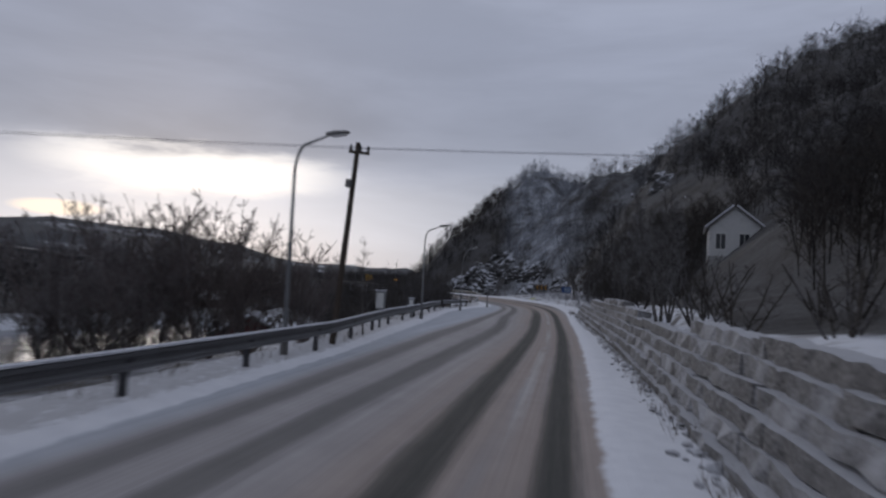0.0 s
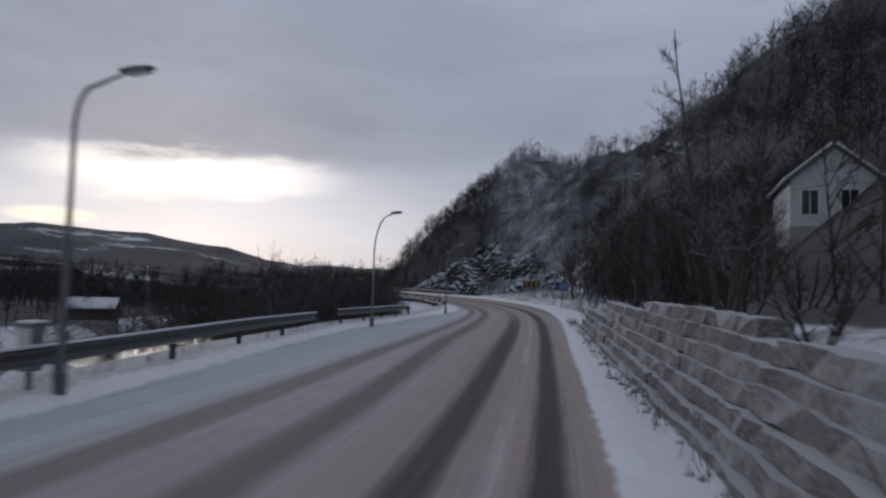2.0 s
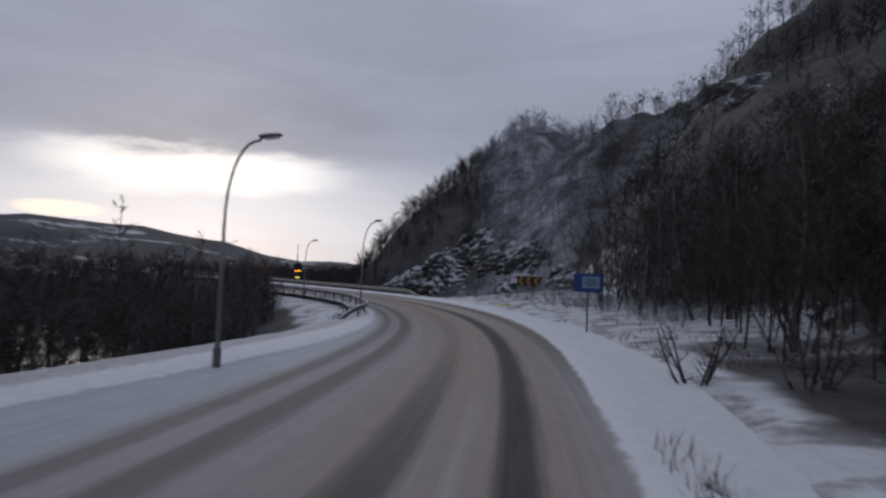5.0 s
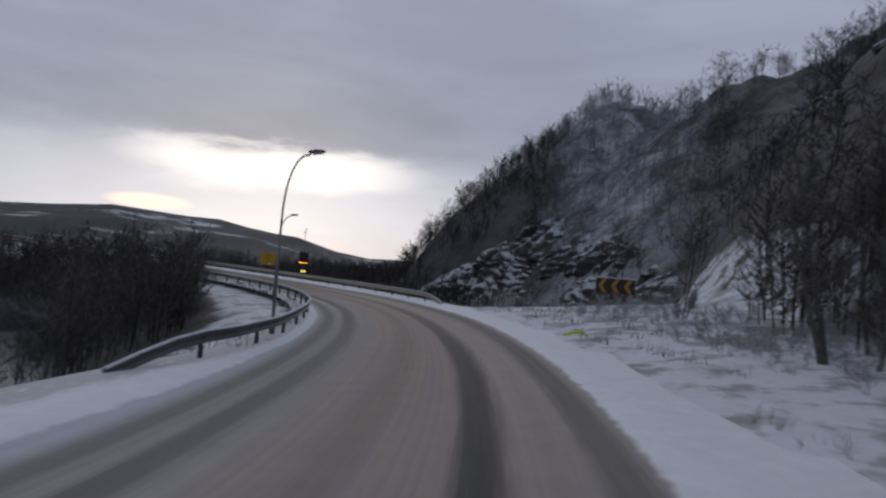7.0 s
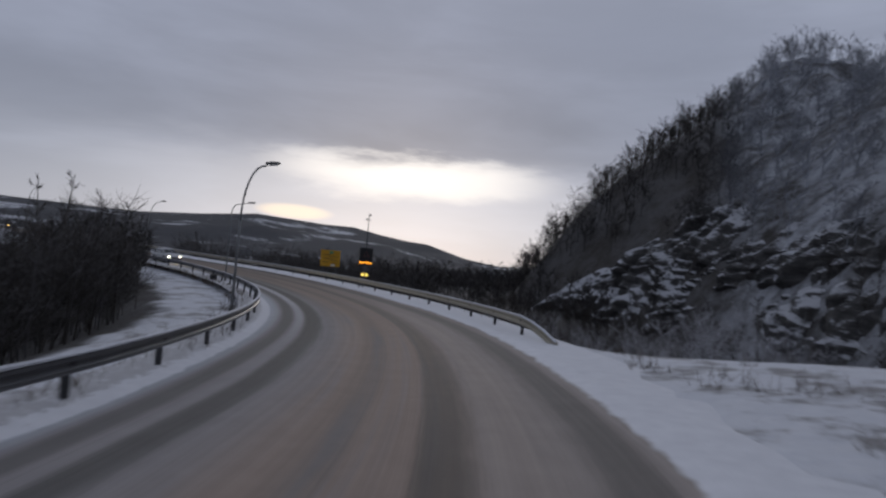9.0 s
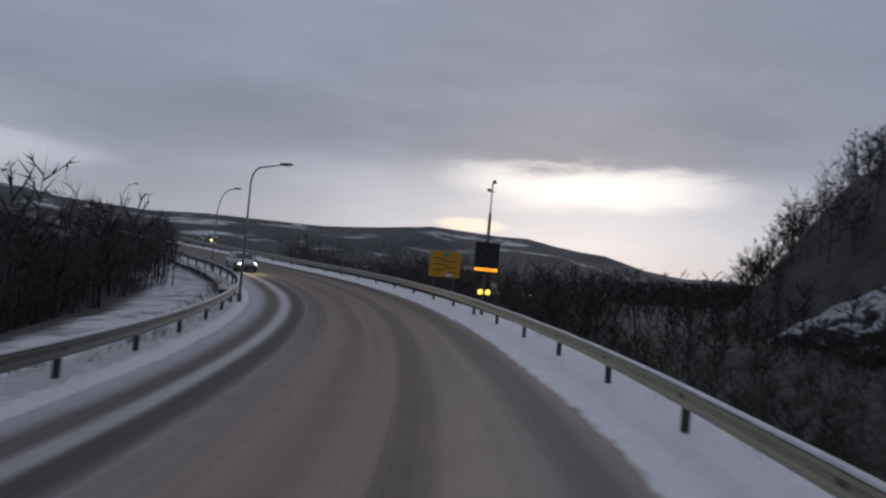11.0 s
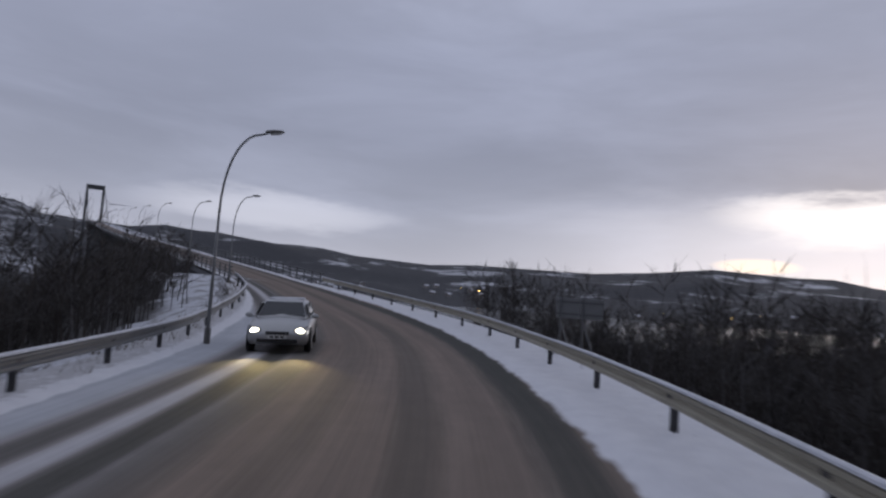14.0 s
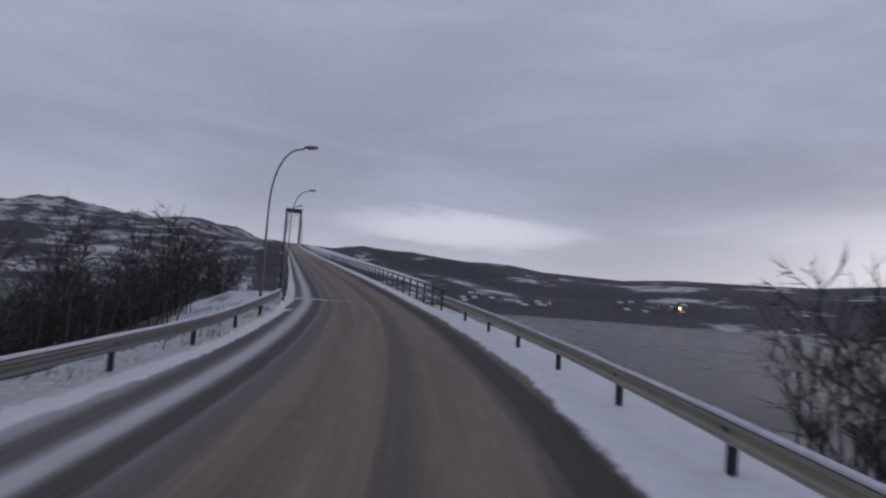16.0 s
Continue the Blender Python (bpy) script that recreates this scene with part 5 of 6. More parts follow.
# ---- the wall of stone blocks on the right ----
def block_mesh(seed):
    """A long rough block with a broken face, of unit length and height."""
    rng = random.Random(seed)
    bm = bmesh.new()
    rings = []
    for k in range(15):
        x = -.5 + k / 14 + (rng.uniform(-.02, .02) if 0 < k < 14 else 0)
        rings.append([bm.verts.new((x, y + (rng.uniform(-.055, .055) if 0 < k < 14 else 0), z + rng.uniform(-.10, .07))) for y, z in ((-.23, -.46), (-.27, -.05), (-.26, .34), (-.19, .47), (.25, .47), (.25, -.46))])
    for one, two in zip(rings, rings[1:]):
        for k in range(5):
            bm.faces.new((one[k], two[k], two[k + 1], one[k + 1]))
    bm.faces.new(rings[0])
    bm.faces.new(rings[-1][::-1])
    bmesh.ops.recalc_face_normals(bm, faces=bm.faces)
    data = bpy.data.meshes.new("stone")
    for f in bm.faces:
        f.smooth = False
    bm.to_mesh(data)
    bm.free()
    data.materials.append(WALLSTONE)
    return data


def wallstone_look(n, p):
    """Rough grey blocks with snow lying on their ledges and blown into their faces."""
    parts = n.add("ShaderNodeSeparateXYZ")
    n.link(n.add("ShaderNodeNewGeometry").outputs["Normal"], parts.inputs[0])
    each = n.add("ShaderNodeObjectInfo").outputs["Random"]
    spots = n.noise(p, 3.2, 7, 0.7)
    rock = n.mix(n.step(n.noise(p, 14.0, 6, 0.8), 0.36, 0.66), (0.055, 0.052, 0.050), (0.30, 0.29, 0.285))
    dust = n.math("ADD", n.math("MULTIPLY", parts.outputs[2], 0.7), n.math("ADD", n.math("MULTIPLY", n.noise(p, 1.3, 6, 0.7), 0.9), n.math("ADD", n.math("MULTIPLY", n.noise(p, 15.0, 7, 0.78), 1.1), n.math("MULTIPLY", each, 0.30))))
    return n.mix(n.step(dust, 1.08, 1.62), rock, n.mix(n.noise(p, 9.0, 5, 0.7), (0.33, 0.33, 0.35), (0.52, 0.525, 0.55))), 0.9, {"relief": (n.noise(p, 6.0, 6, 0.65), 0.9, 0.06)}


WALLSTONE = material("snow_dusted_stone", wallstone_look)


def stone_wall():
    root = thing("stone_wall", pose(0, 0, 0), "snow-dusted retaining wall of large stone blocks in stepped courses", "wall", kind="structure")
    kinds = [block_mesh(k) for k in range(7)]
    rng = random.Random(21)
    made = 0
    crest = table([(-30, 1.6), (0, 1.9), (12, 1.95), (17, 1.7), (20, 1.4), (24, 1.5), (28, 1.85), (34, 2.15), (50, 2.15), (60, 1.85), (65, 1.6), (68.5, 1.2)])
    for course in range(7):
        s = -7.0 + rng.uniform(0, 1)
        while s < 67.5:
            length = min(rng.uniform(4.0, 8.5), 68.8 - s)
            z = course * 0.33 + 0.12
            if z < min(float(crest(s)), float(crest(s + length))) + 0.1 and made < 298:
                foot = surface(s + length / 2, 2.22 + course * 0.16 + rng.uniform(-.025, .025) + 0.25)
                ob = mesh_object("stone", rng.choice(kinds), None, root)
                ob.matrix_basis = Matrix.Translation(foot + Vector((0, 0, z))) @ pose(0, 0, 0, rng.uniform(-2.5, 2.5), rng.uniform(-.6, .6), heading(s + length / 2) + 90 + rng.uniform(-.5, .5)) @ Matrix.Diagonal((length * 1.02, 1.1, 0.345 * rng.uniform(.92, 1.08), 1))
                made += 1
            s += length * 0.97
    return root


def wall_rubble():
    """Broken stones and clods of ploughed snow along the foot of the wall."""
    rng = random.Random(5)
    bm = bmesh.new()
    for _ in range(620):
        s, l = rng.uniform(-8, 74), rng.triangular(1.5, 2.4, 2.25)
        r = rng.uniform(.02, .11) * rng.random() ** .5
        p = surface(s, l) + Vector((0, 0, .10 + r * .3))
        made = bmesh.ops.create_icosphere(bm, subdivisions=1, radius=r, matrix=Matrix.Translation(p) @ Matrix.Rotation(rng.uniform(0, 6), 4, "Z") @ Matrix.Diagonal((1.3, 1, .7, 1)))
        for v in made["verts"]:
            v.co += Vector((rng.uniform(-.25, .25), rng.uniform(-.25, .25), rng.uniform(-.2, .2))) * r
    tagged(part("wall_rubble", bm, WALLSTONE), "broken stones and snow clods at the foot of the wall", "rubble", kind="stuff")


def dry_grass():
    """Withered stalks that stick out of the snow along the wall and the guard rails."""
    rng = np.random.default_rng(15)
    places = []
    for _ in range(150):
        s = rng.uniform(-6, 76)
        places += [(s + rng.normal(0, .3), rng.uniform(1.75, 2.35)) for _ in range(9)]
    for _ in range(420):
        s = rng.uniform(-6, 240)
        if 77 < s < 106:
            continue
        off = rng.uniform(-1.6, -.1)
        places += [(s + rng.normal(0, .3), float(rail_left(s)) + off + rng.normal(0, .15)) for _ in range(10)]
    for _ in range(190):
        s = rng.uniform(84, 226)
        off = rng.uniform(.6, 3.0) if s > 138 else rng.uniform(0, 3.5)
        places += [(s + rng.normal(0, .3), (float(rail_right(s)) if s > 138 else 4.6) + off + rng.normal(0, .15)) for _ in range(10)]
    spots = np.array([surface(s, l)[:2] for s, l in places])
    foot = np.c_[spots, land(spots[:, 0], spots[:, 1])]
    near = np.array([surface(s, l).z for s, l in places])
    foot[:, 2] = np.where(np.array([l for s, l in places]) < 2.4, np.maximum(foot[:, 2], near), foot[:, 2])
    tip = foot + np.c_[rng.normal(0, .12, (len(foot), 2)), rng.uniform(.14, .5, len(foot))]
    data = spikes_mesh("dry_grass", foot, tip, rng.uniform(.006, .013, len(foot)))
    tagged(mesh_object("dry_grass", data, DRY), "withered brown grass stalks sticking out of the snow", "grass", kind="stuff")


DRY = plain("withered_grass", (0.10, 0.075, 0.05), 0.9, 0.0, 0.4, 3.0)
dry_grass()


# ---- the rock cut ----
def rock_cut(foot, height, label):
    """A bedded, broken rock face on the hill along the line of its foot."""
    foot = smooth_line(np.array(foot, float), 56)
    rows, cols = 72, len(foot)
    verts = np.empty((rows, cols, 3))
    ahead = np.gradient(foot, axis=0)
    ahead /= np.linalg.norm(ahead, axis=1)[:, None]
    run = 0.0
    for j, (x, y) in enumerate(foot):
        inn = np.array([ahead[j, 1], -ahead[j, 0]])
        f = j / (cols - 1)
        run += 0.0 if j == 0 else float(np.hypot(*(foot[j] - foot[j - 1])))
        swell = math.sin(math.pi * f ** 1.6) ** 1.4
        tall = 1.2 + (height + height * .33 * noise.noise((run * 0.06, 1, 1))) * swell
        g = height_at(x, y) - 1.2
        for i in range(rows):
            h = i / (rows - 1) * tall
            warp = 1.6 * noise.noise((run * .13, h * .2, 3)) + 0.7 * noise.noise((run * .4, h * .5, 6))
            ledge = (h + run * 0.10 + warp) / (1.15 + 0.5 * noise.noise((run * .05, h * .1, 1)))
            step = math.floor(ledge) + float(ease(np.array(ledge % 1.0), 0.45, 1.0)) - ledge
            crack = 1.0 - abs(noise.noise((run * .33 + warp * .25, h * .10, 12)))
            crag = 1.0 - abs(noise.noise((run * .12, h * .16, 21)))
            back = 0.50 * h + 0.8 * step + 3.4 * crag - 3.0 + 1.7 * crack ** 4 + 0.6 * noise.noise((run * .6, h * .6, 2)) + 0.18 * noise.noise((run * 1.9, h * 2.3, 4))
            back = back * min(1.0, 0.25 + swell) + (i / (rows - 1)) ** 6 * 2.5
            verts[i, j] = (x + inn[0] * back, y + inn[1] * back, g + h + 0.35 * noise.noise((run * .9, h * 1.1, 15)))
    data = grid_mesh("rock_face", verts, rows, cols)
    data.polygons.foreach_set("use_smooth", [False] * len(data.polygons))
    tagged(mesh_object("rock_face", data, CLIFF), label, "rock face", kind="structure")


# ---- houses ----
def gable_house(name, m, label, category, width, depth, eaves, ridge, wall_mat, windows=(), door=None, base=0.4, over=.35, trim=None):
    """A boarded house with a gable roof; its ridge runs along x."""
    root = thing(name, m, label, category)
    bm = bmesh.new()
    w, d = width / 2, depth / 2
    prof = [(-d, 0), (d, 0), (d, eaves), (0, ridge), (-d, eaves)]
    a = [bm.verts.new((-w, y, z)) for y, z in prof]
    b = [bm.verts.new((w, y, z)) for y, z in prof]
    bm.faces.new(a)
    bm.faces.new(b[::-1])
    for k in range(5):
        bm.faces.new((a[k], b[k], b[(k + 1) % 5], a[(k + 1) % 5]))
    part("wall_shell", bm, wall_mat, root)
    bm = bmesh.new()
    box(bm, (width + .1, depth + .1, base + 2.5), (0, 0, (base - 2.5) / 2))
    part("foundation", bm, CONCRETE, root)
    slope = math.atan2(ridge - eaves, d)
    length = d / math.cos(slope) + over
    for k in (1, -1):
        for thick, lift, mat, nm in ((.14, .07, DULL_STEEL, "roof"), (.16, .22, SNOW, "roof_snow")):
            bm = bmesh.new()
            mid = Vector((0, k * length / 2 * math.cos(slope), ridge - length / 2 * math.sin(slope)))
            box(bm, (width + 2 * over - (.08 if nm == "roof_snow" else 0), length, thick), mid + Vector((0, k * math.sin(slope), math.cos(slope))) * lift, Matrix.Rotation(-k * slope, 4, "X"), 0.03)
            part(nm, bm, mat, root, "snow lying on the roof" if nm == "roof_snow" else "")
    for side, along, z, ww, wh in windows:
        bm = bmesh.new()
        turn = {"front": 0, "back": 180, "left": -90, "right": 90}[side]
        reach = d if side in ("front", "back") else w
        mm = Matrix.Rotation(radians(turn), 4, "Z")
        for size, at in (((ww + .2, .06, .1), (along, -reach - .02, z + wh / 2 + .05)), ((ww + .2, .06, .1), (along, -reach - .02, z - wh / 2 - .05)),
                         ((.1, .06, wh), (along - ww / 2 - .05, -reach - .02, z)), ((.1, .06, wh), (along + ww / 2 + .05, -reach - .02, z)), ((.05, .05, wh), (along, -reach - .02, z))):
            box(bm, size, at)
        bmesh.ops.transform(bm, matrix=mm, verts=bm.verts)
        frame_ob = part("window_frame", bm, trim or SIGN_WHITE, root)
        bm = bmesh.new()
        box(bm, (ww, .03, wh), (along, -reach - .004, z))
        bmesh.ops.transform(bm, matrix=mm, verts=bm.verts)
        part("pane", bm, DARK_GLASS, frame_ob)
    if door:
        bm = bmesh.new()
        box(bm, (.95, .06, 2.0), (door, -d - .02, base + 1.0), None, 0.01)
        part("door", bm, DULL_STEEL, root)
    return root


def boards(root, width, depth, eaves, mat, step=.22):
    """Upright cover strips on the two long walls and the gable ends."""
    bm = bmesh.new()
    for x in np.arange(-width / 2 + .1, width / 2, step):
        for k in (1, -1):
            box(bm, (.05, .03, eaves), (x, k * (depth / 2 + .012), eaves / 2))
    for y in np.arange(-depth / 2 + .1, depth / 2, step):
        for k in (1, -1):
            box(bm, (.03, .05, eaves), (k * (width / 2 + .012), y, eaves / 2))
    part("cover_boards", bm, mat, root)


def red_boathouse():
    m = pose(-7.1, 43.6, -2.95, 0, 0, 93)
    root = gable_house("boathouse", m, "red boarded boathouse with a snow-covered roof at the water's edge", "boathouse", 11.0, 4.5, 1.75, 2.9, RED_WOOD, base=.05)
    boards(root, 11.0, 4.5, 1.75, RED_WOOD)


red_boathouse()
gable_house("boathouse", pose(-34.2, 104.5, -3.3, 0, 0, 18), "small dark timber boathouse with a snowy roof on the far bank", "boathouse", 5.0, 3.6, 1.5, 2.5, CREOSOTE, base=.1)
gable_house("timber_house", pose(34.2, 70, 6.3, 0, 0, 72), "pale timber house with a snowy roof above the road", "house", 8.4, 4.8, 3.4, 5.4, PALE_WOOD,
            windows=[("left", x, 1.9, .9, 1.5) for x in (-1.3, .9)] + [("front", x, 1.9, .9, 1.3) for x in (-2.8, 0, 2.6)], door=1.4)


def far_village():
    """Houses and lights on the far shores."""
    rng = random.Random(13)
    pattern = gable_house("village_house", pose(0, 0, 0), "distant pale house with a snowy roof on the far shore", "house", 11, 8, 4.2, 7.2, HOUSE_WOOD,
                          windows=[("front", x, 2.2, 1.4, 1.3) for x in (-3.4, 0, 3.4)])
    tagged(pattern, group="houses on the far shores")
    for yaw0, yaw1, r0, r1, count in ((52, 58, 790, 900, 9), (62, 71, 760, 860, 16), (26, 40, 700, 950, 14), (95, 112, 760, 900, 10)):
        for _ in range(count):
            yaw, r = radians(rng.uniform(yaw0, yaw1)), rng.uniform(r0, r1)
            x, y = -45 - math.sin(yaw) * r, 180 + math.cos(yaw) * r
            if yaw0 == 26:
                x, y = 5 - math.sin(yaw) * r, 20 + math.cos(yaw) * r
            z = height_at(x, y)
            if z > -4.6:
                copy_thing(pattern, pose(x, y, z, 0, 0, rng.uniform(0, 360))).scale = (.62, .62, .62)
    hidden(pattern)
    for yaw, r in ((53.0, 800), (54.6, 830), (29, 850), (31, 870), (27.5, 880), (33, 840), (24.5, 900)):
        ox, oy = (-45, 180) if yaw > 50 else (6, 10)
        x, y = ox - math.sin(radians(yaw)) * r, oy + math.cos(radians(yaw)) * r
        g = max(height_at(x, y), -4.5)
        root = thing("village_lamp", pose(x, y, g), "distant lit village street lamp", "street lamp", "lit lamps on the far shores")
        bm = bmesh.new()
        tube(bm, [(0, 0, -1), (0, 0, 7.5)], .12, 6)
        part("pole", bm, LAMP_GREY, root)
        bm = bmesh.new()
        bmesh.ops.create_icosphere(bm, subdivisions=1, radius=1.0 if yaw == 53.0 else .28, matrix=Matrix.Translation((0, 0, 8)))
        part("lantern", bm, STREET_LIT, root, "lit orange lantern")


far_village()


# ---- the oncoming car ----
def car():
    s, l = 207.0, -4.25
    p = surface(s, l)
    slope = math.degrees(math.atan2(surface(s + 2, l).z - surface(s - 2, l).z, 4))
    root = thing("car", Matrix.Translation(p) @ pose(0, 0, 0, 0, 0, heading(s)) @ pose(0, 0, 0, slope, -2.2, 0) @ pose(0, 0, 0, 0, 0, 180), "grey family car with its headlights on, in the oncoming lane", "car")
    # +y is the front
    def loft(rings, name, mat, label=""):
        """A closed skin through rings of equal length."""
        bm = bmesh.new()
        made = [[bm.verts.new(q) for q in ring] for ring in rings]
        for a, b in zip(made, made[1:]):
            for k in range(len(a)):
                bm.faces.new((a[k], a[(k + 1) % len(a)], b[(k + 1) % len(b)], b[k]))
        bm.faces.new(made[0][::-1])
        bm.faces.new(made[-1])
        bmesh.ops.recalc_face_normals(bm, faces=bm.faces)
        return part(name, bm, mat, root, label, smooth=True)

    def section(y, half, low, high, crown=.07):
        """One cross-section of the lower body: tucked-in sill, full waist, crowned top."""
        pts = [(half * .90, low), (half, low + .14), (half, low + (high - low) * .62), (half * .965, high - .05), (half * .86, high), (half * .45, high + crown * .8)]
        return [(x, y, z) for x, z in pts] + [(0, y, high + crown)] + [(-x, y, z) for x, z in pts[::-1]] + [(0, y, low)]

    loft([section(*v) for v in ((-2.16, .72, .42, .78, .02), (-2.12, .82, .33, .90, .03), (-1.95, .885, .27, .98, .03), (-1.3, .90, .23, 1.0, .02), (0, .905, .22, .98, .02), (.75, .90, .22, .96, .04),
                                (1.15, .895, .23, .93, .06), (1.6, .88, .24, .86, .07), (1.95, .845, .26, .76, .06), (2.1, .78, .30, .68, .04), (2.17, .66, .36, .60, .02))], "body", CAR_PAINT, "dirty silver-grey bodywork")

    def hoop(y, low_half, top_half, low, high):
        pts = [(low_half, low), (low_half * .985, low + (high - low) * .35), (top_half + .035, high - .10), (top_half - .04, high - .02), (top_half * .5, high + .015)]
        return [(x, y, z) for x, z in pts] + [(0, y, high + .02)] + [(-x, y, z) for x, z in pts[::-1]] + [(0, y, low)]

    loft([hoop(*v) for v in ((-2.02, .70, .60, .96, 1.02), (-1.78, .76, .60, .96, 1.38), (-1.45, .79, .61, .96, 1.46), (-.6, .81, .625, .96, 1.49), (.10, .81, .62, .96, 1.47), (.38, .80, .60, .96, 1.38), (.75, .78, .62, .96, 1.18), (1.12, .72, .64, .94, 1.00))], "cabin", CAR_PAINT)

    def pane(name, pts):
        bm = bmesh.new()
        f = bm.faces.new([bm.verts.new(q) for q in pts])
        done = bmesh.ops.extrude_face_region(bm, geom=[f])
        nrm = (Vector(pts[1]) - Vector(pts[0])).cross(Vector(pts[2]) - Vector(pts[0])).normalized()
        for q in done["geom"]:
            if isinstance(q, bmesh.types.BMVert):
                q.co += nrm * .02
        bmesh.ops.recalc_face_normals(bm, faces=bm.faces)
        return part(name, bm, DARK_GLASS, root, "dark tinted glass")

    pane("windscreen", [(-.57, .36, 1.425), (-.70, 1.06, 1.045), (.70, 1.06, 1.045), (.57, .36, 1.425)])
    pane("rear_window", [(.56, -1.80, 1.385), (.66, -2.03, 1.06), (-.66, -2.03, 1.06), (-.56, -1.80, 1.385)])
    for k in (1, -1):
        for y0, y1, slant in ((-.08, .62, .34), (-.98, -.16, 0.0), (-1.62, -1.06, 0.0)):
            pts = [(k * .815, y0, 1.0), (k * .80, y1 + slant * .75, 1.0), (k * .675, y1 - slant, 1.37), (k * .675, y0, 1.37)]
            pane("side_window", pts if k > 0 else pts[::-1])
        bm = bmesh.new()
        verts = [(.42, 2.13, .56), (.74, 2.06, .57), (.84, 1.86, .66), (.84, 1.70, .80), (.70, 1.98, .745), (.44, 2.09, .69)]
        face = bm.faces.new([bm.verts.new((k * x, y, z)) for x, y, z in verts])
        done = bmesh.ops.extrude_face_region(bm, geom=[face])
        for q in done["geom"]:
            if isinstance(q, bmesh.types.BMVert):
                q.co += Vector((k * .02, .035, .012))
        bmesh.ops.recalc_face_normals(bm, faces=bm.faces)
        unit = part("headlight", bm, SIGN_BACK, root, "clear headlight unit")
        bm = bmesh.new()
        bmesh.ops.create_uvsphere(bm, u_segments=16, v_segments=10, radius=.105, matrix=Matrix.Translation((k * .63, 2.09, .655)) @ Matrix.Diagonal((1.25, .5, .82, 1)))
        part("bulb", bm, HEADLIGHT, unit, "lit headlight")
        bm = bmesh.new()
        bmesh.ops.create_uvsphere(bm, u_segments=12, v_segments=8, radius=.11, matrix=Matrix.Translation((k * .99, .86, 1.03)) @ Matrix.Diagonal((1.0, .5, .7, 1)))
        box(bm, (.16, .05, .04), (k * .86, .88, .98))
        part("wing_mirror", bm, CAR_PAINT, root)
        for y in (1.33, -1.33):
            bm = bmesh.new()
            cylinder(bm, .385, .06, Matrix.Translation((k * .885, y, .36)) @ Matrix.Rotation(math.pi / 2, 4, "Y"), 24)
            part("wheel_arch", bm, BLACK, root, "dark wheel arch")
            bm = bmesh.new()
            cylinder(bm, .32, .20, Matrix.Translation((k * .83, y, .32)) @ Matrix.Rotation(math.pi / 2, 4, "Y"), 24)
            bmesh.ops.bevel(bm, geom=[e for e in bm.edges if len(e.link_faces) == 2 and abs(e.calc_face_angle()) > 1], offset=.03, segments=2, affect="EDGES")
            wheel = part("tyre", bm, RUBBER, root)
            bm = bmesh.new()
            cylinder(bm, .21, .02, Matrix.Translation((k * .935, y, .32)) @ Matrix.Rotation(math.pi / 2, 4, "Y"), 18)
            part("rim", bm, RIM, wheel)
    bm = bmesh.new()
    box(bm, (.66, .05, .10), (0, 2.155, .60), None, .02)
    part("grille", bm, BLACK, root, "black grille")
    bm = bmesh.new()
    box(bm, (1.16, .06, .13), (0, 2.15, .385), None, .03)
    part("air_intake", bm, BLACK, root)
    bm = bmesh.new()
    box(bm, (.52, .02, .11), (0, 2.185, .50))
    plate = part("number_plate", bm, SIGN_WHITE, root, "plain white plate")
    for x in (-.15, 0, .15):
        bm = bmesh.new()
        box(bm, (.1, .006, .06), (x, 2.198, .50))
        part("plate_bar", bm, BLACK, plate)
    bm = bmesh.new()
    box(bm, (1.1, .8, .035), (0, -.7, 1.50), None, .015)
    part("roof_snow", bm, SNOW, root, "thin patch of snow on the roof")
    for k in (1, -1):
        at = root.matrix_world @ Vector((k * .64, 2.26, .70))
        beam = new("headlight_beam", bpy.data.lights.new("headlight_beam", "SPOT"))
        beam.data.energy, beam.data.spot_size, beam.data.spot_blend, beam.data.color, beam.data.shadow_soft_size = 260, radians(52), 1.0, (1.0, 0.78, 0.34), .08
        beam.matrix_world = look(at, root.matrix_world @ Vector((k * .5, 9.0, -.5)))


car()

# ---- planting ----
broad = tree_kind("willow_tree", "many-stemmed bare shrub tree with pale brown twigs below the guard rail", "tree", 77, WILLOW, WILLOW, height=10.5, stems=34, limbs=9, twigs=8, sprigs=5, spread=.27, lean=0.22, fine=0.013, stout=.30)
for x, y, top in ((.4, 20.9, 3.9), (-1.3, 20.3, 4.7), (-3.0, 20.6, 5.4), (-4.7, 20.1, 5.5), (-6.5, 20.9, 5.1), (-8.4, 21.5, 4.6)):
    made = copy_thing(broad, pose(x, y, height_at(x, y) - .1, 0, 0, x * 40))
    made.scale = ((top - height_at(x, y)) / 9.6,) * 3
    tagged(made, group="trees below the guard rail")
slim = copy_thing(birches[2], pose(2.5, 20.8, height_at(2.5, 20.8) - .1, 0, 0, 20))
slim.scale = (.3, .3, (4.3 - height_at(2.5, 20.8)) / 11)
tagged(slim, "slim young birch beside the guard rail", group="trees below the guard rail")
hidden(broad)
belt(bushes, 14, -8, 55, -26, -14, .4, .7, "bushes on the river bank")
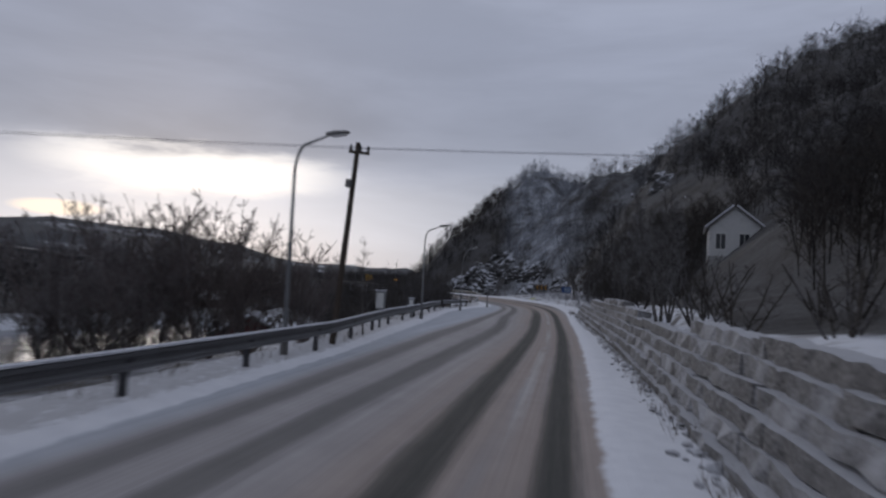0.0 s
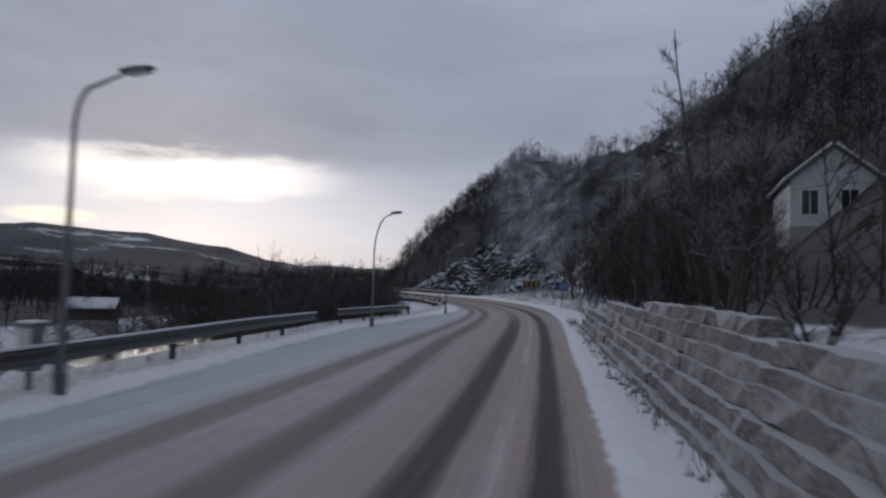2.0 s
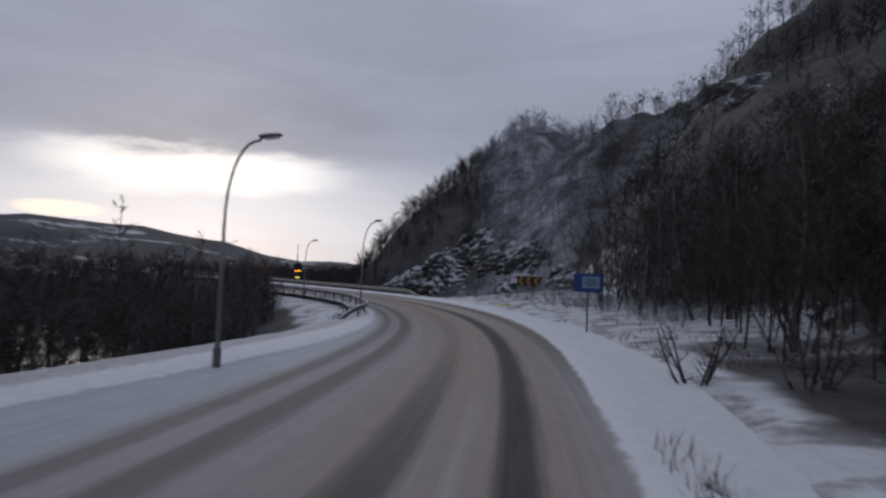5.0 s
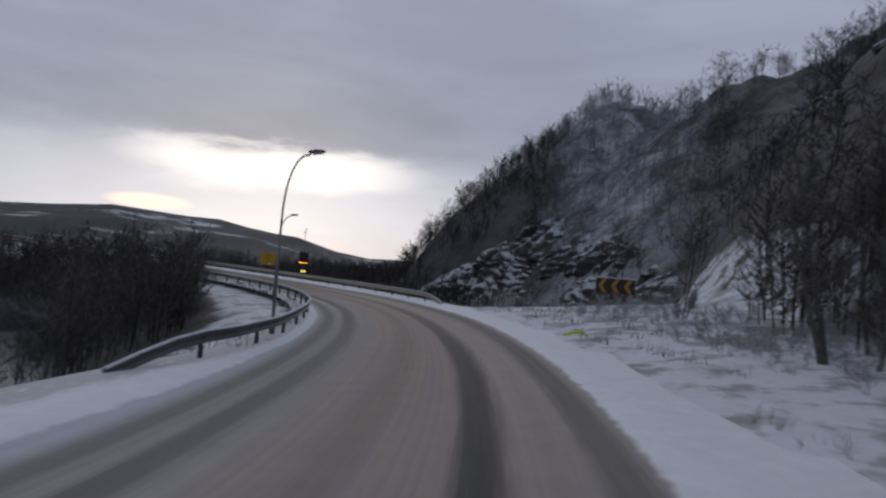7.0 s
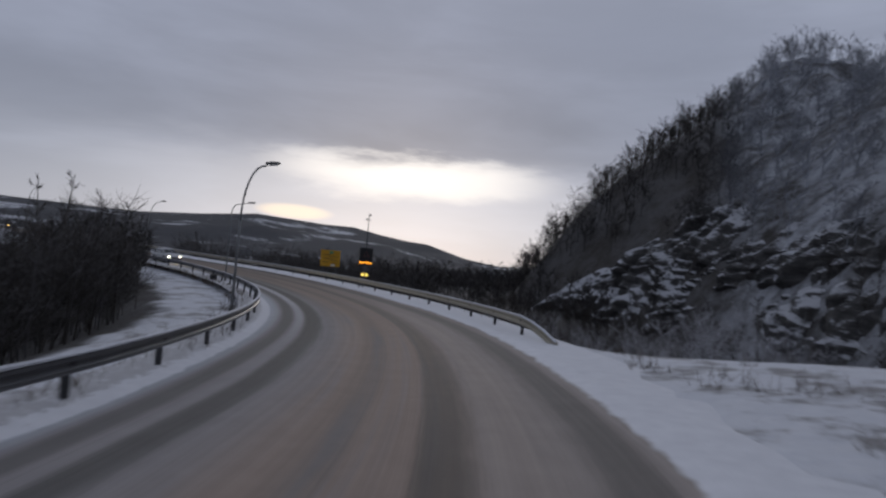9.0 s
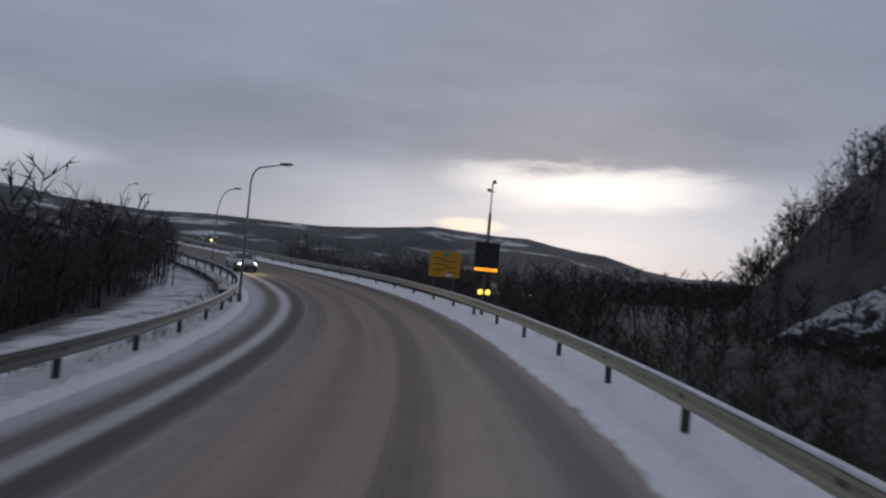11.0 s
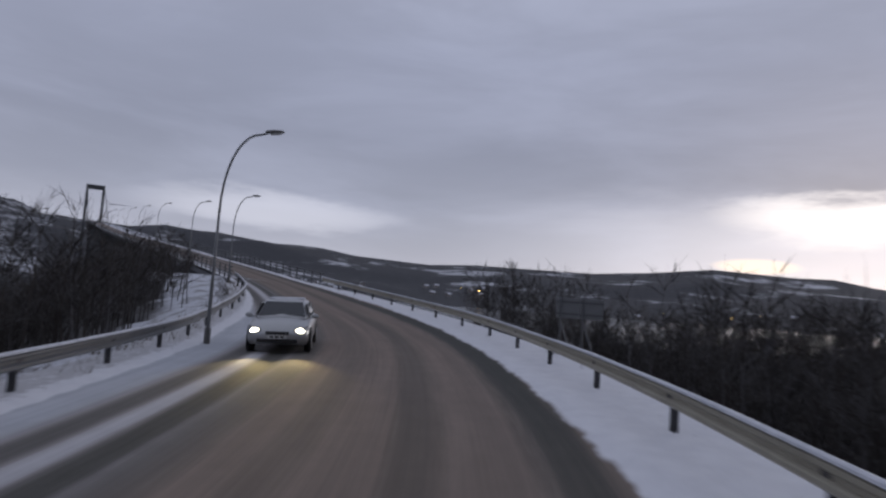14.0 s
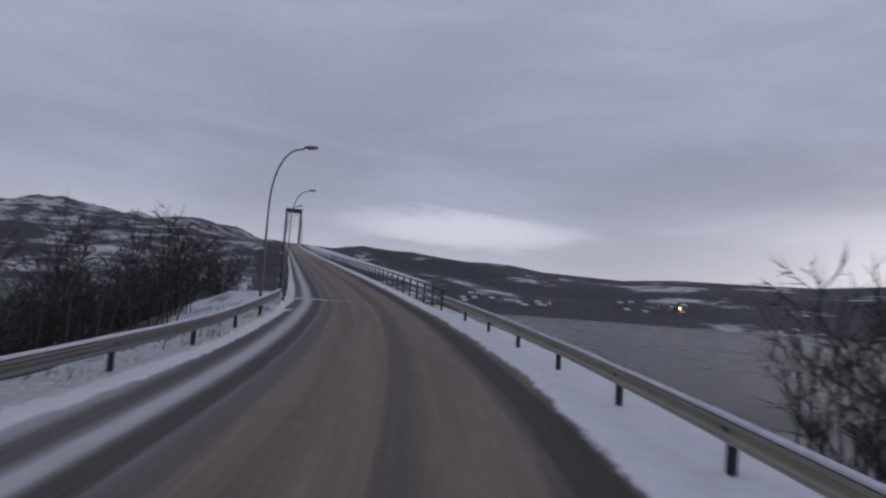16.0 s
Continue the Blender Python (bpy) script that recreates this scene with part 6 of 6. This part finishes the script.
belt(birches + bushes, 34, 62, 100, -21, -12.5, .38, .6, "trees below the lay-by")
belt(birches + bushes, 52, 100, 160, -24, -14, .45, .8, "trees inside the bend")
belt(birches + bushes, 20, 160, 188, -26, -14.5, .5, .8, "trees inside the bend")
belt(bushes, 24, 190, 236, -24, -12.5, .5, .8, "bushes below the bridge end")
belt(birches, 26, 26, 82, 6.5, 15, .7, 1.2, "birches above the wall")
belt(bushes, 34, 5, 84, 4.2, 8, .5, .9, "bushes above the wall")
belt(birches, 36, 72, 112, 8.5, 18, .7, 1.15, "dark trees on the slope")
belt(bushes, 12, 98, 128, 11.0, 15.5, .4, .7, "bushes on the verge")
belt(bushes, 34, 150, 222, 8.5, 18, .45, .75, "bushes beside the fjord road")
belt(birches, 10, 188, 222, 13, 26, .5, .75, "trees beside the fjord road")
pale = tree_kind("birch_tree", "tall pale birch with rime on its twigs above the wall", "tree", 63, RIMED, TRUNK, height=12.5, stems=3, limbs=24, twigs=9, sprigs=4, spread=.26)
for x, y, top in ((12.9, 21.4, 7.2), (13.9, 24.0, 6.2), (15.6, 38.6, 9.0)):
    made = copy_thing(pale, pose(x, y, height_at(x, y) - .1, 0, 0, y * 50))
    made.scale = ((top - height_at(x, y)) / 12.5,) * 3
    tagged(made, "slim bare birch with rime on its twigs behind the wall", group="pale birches above the wall")
hidden(pale)
lone = copy_thing(birches[0], pose(-52.9, 196.2, height_at(-52.9, 196.2) - .1, 0, 0, 40))
lone.scale = ((6.9 - height_at(-52.9, 196.2)) / 9.5,) * 3
tagged(lone, "tall bare birch beside the fjord road", group="trees beside the fjord road")
for b in birches + bushes:
    hidden(b)

rock_cut([(27.5, 126), (28, 137), (27.4, 145), (25.2, 154), (17.5, 176), (3.5, 197.5), (-7, 211), (-13, 221)], 13.5, "dark bedded rock cutting with snow on its ledges")
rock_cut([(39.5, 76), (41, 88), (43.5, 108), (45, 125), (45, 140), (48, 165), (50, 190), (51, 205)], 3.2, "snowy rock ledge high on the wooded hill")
wall_rubble()
stone_wall()
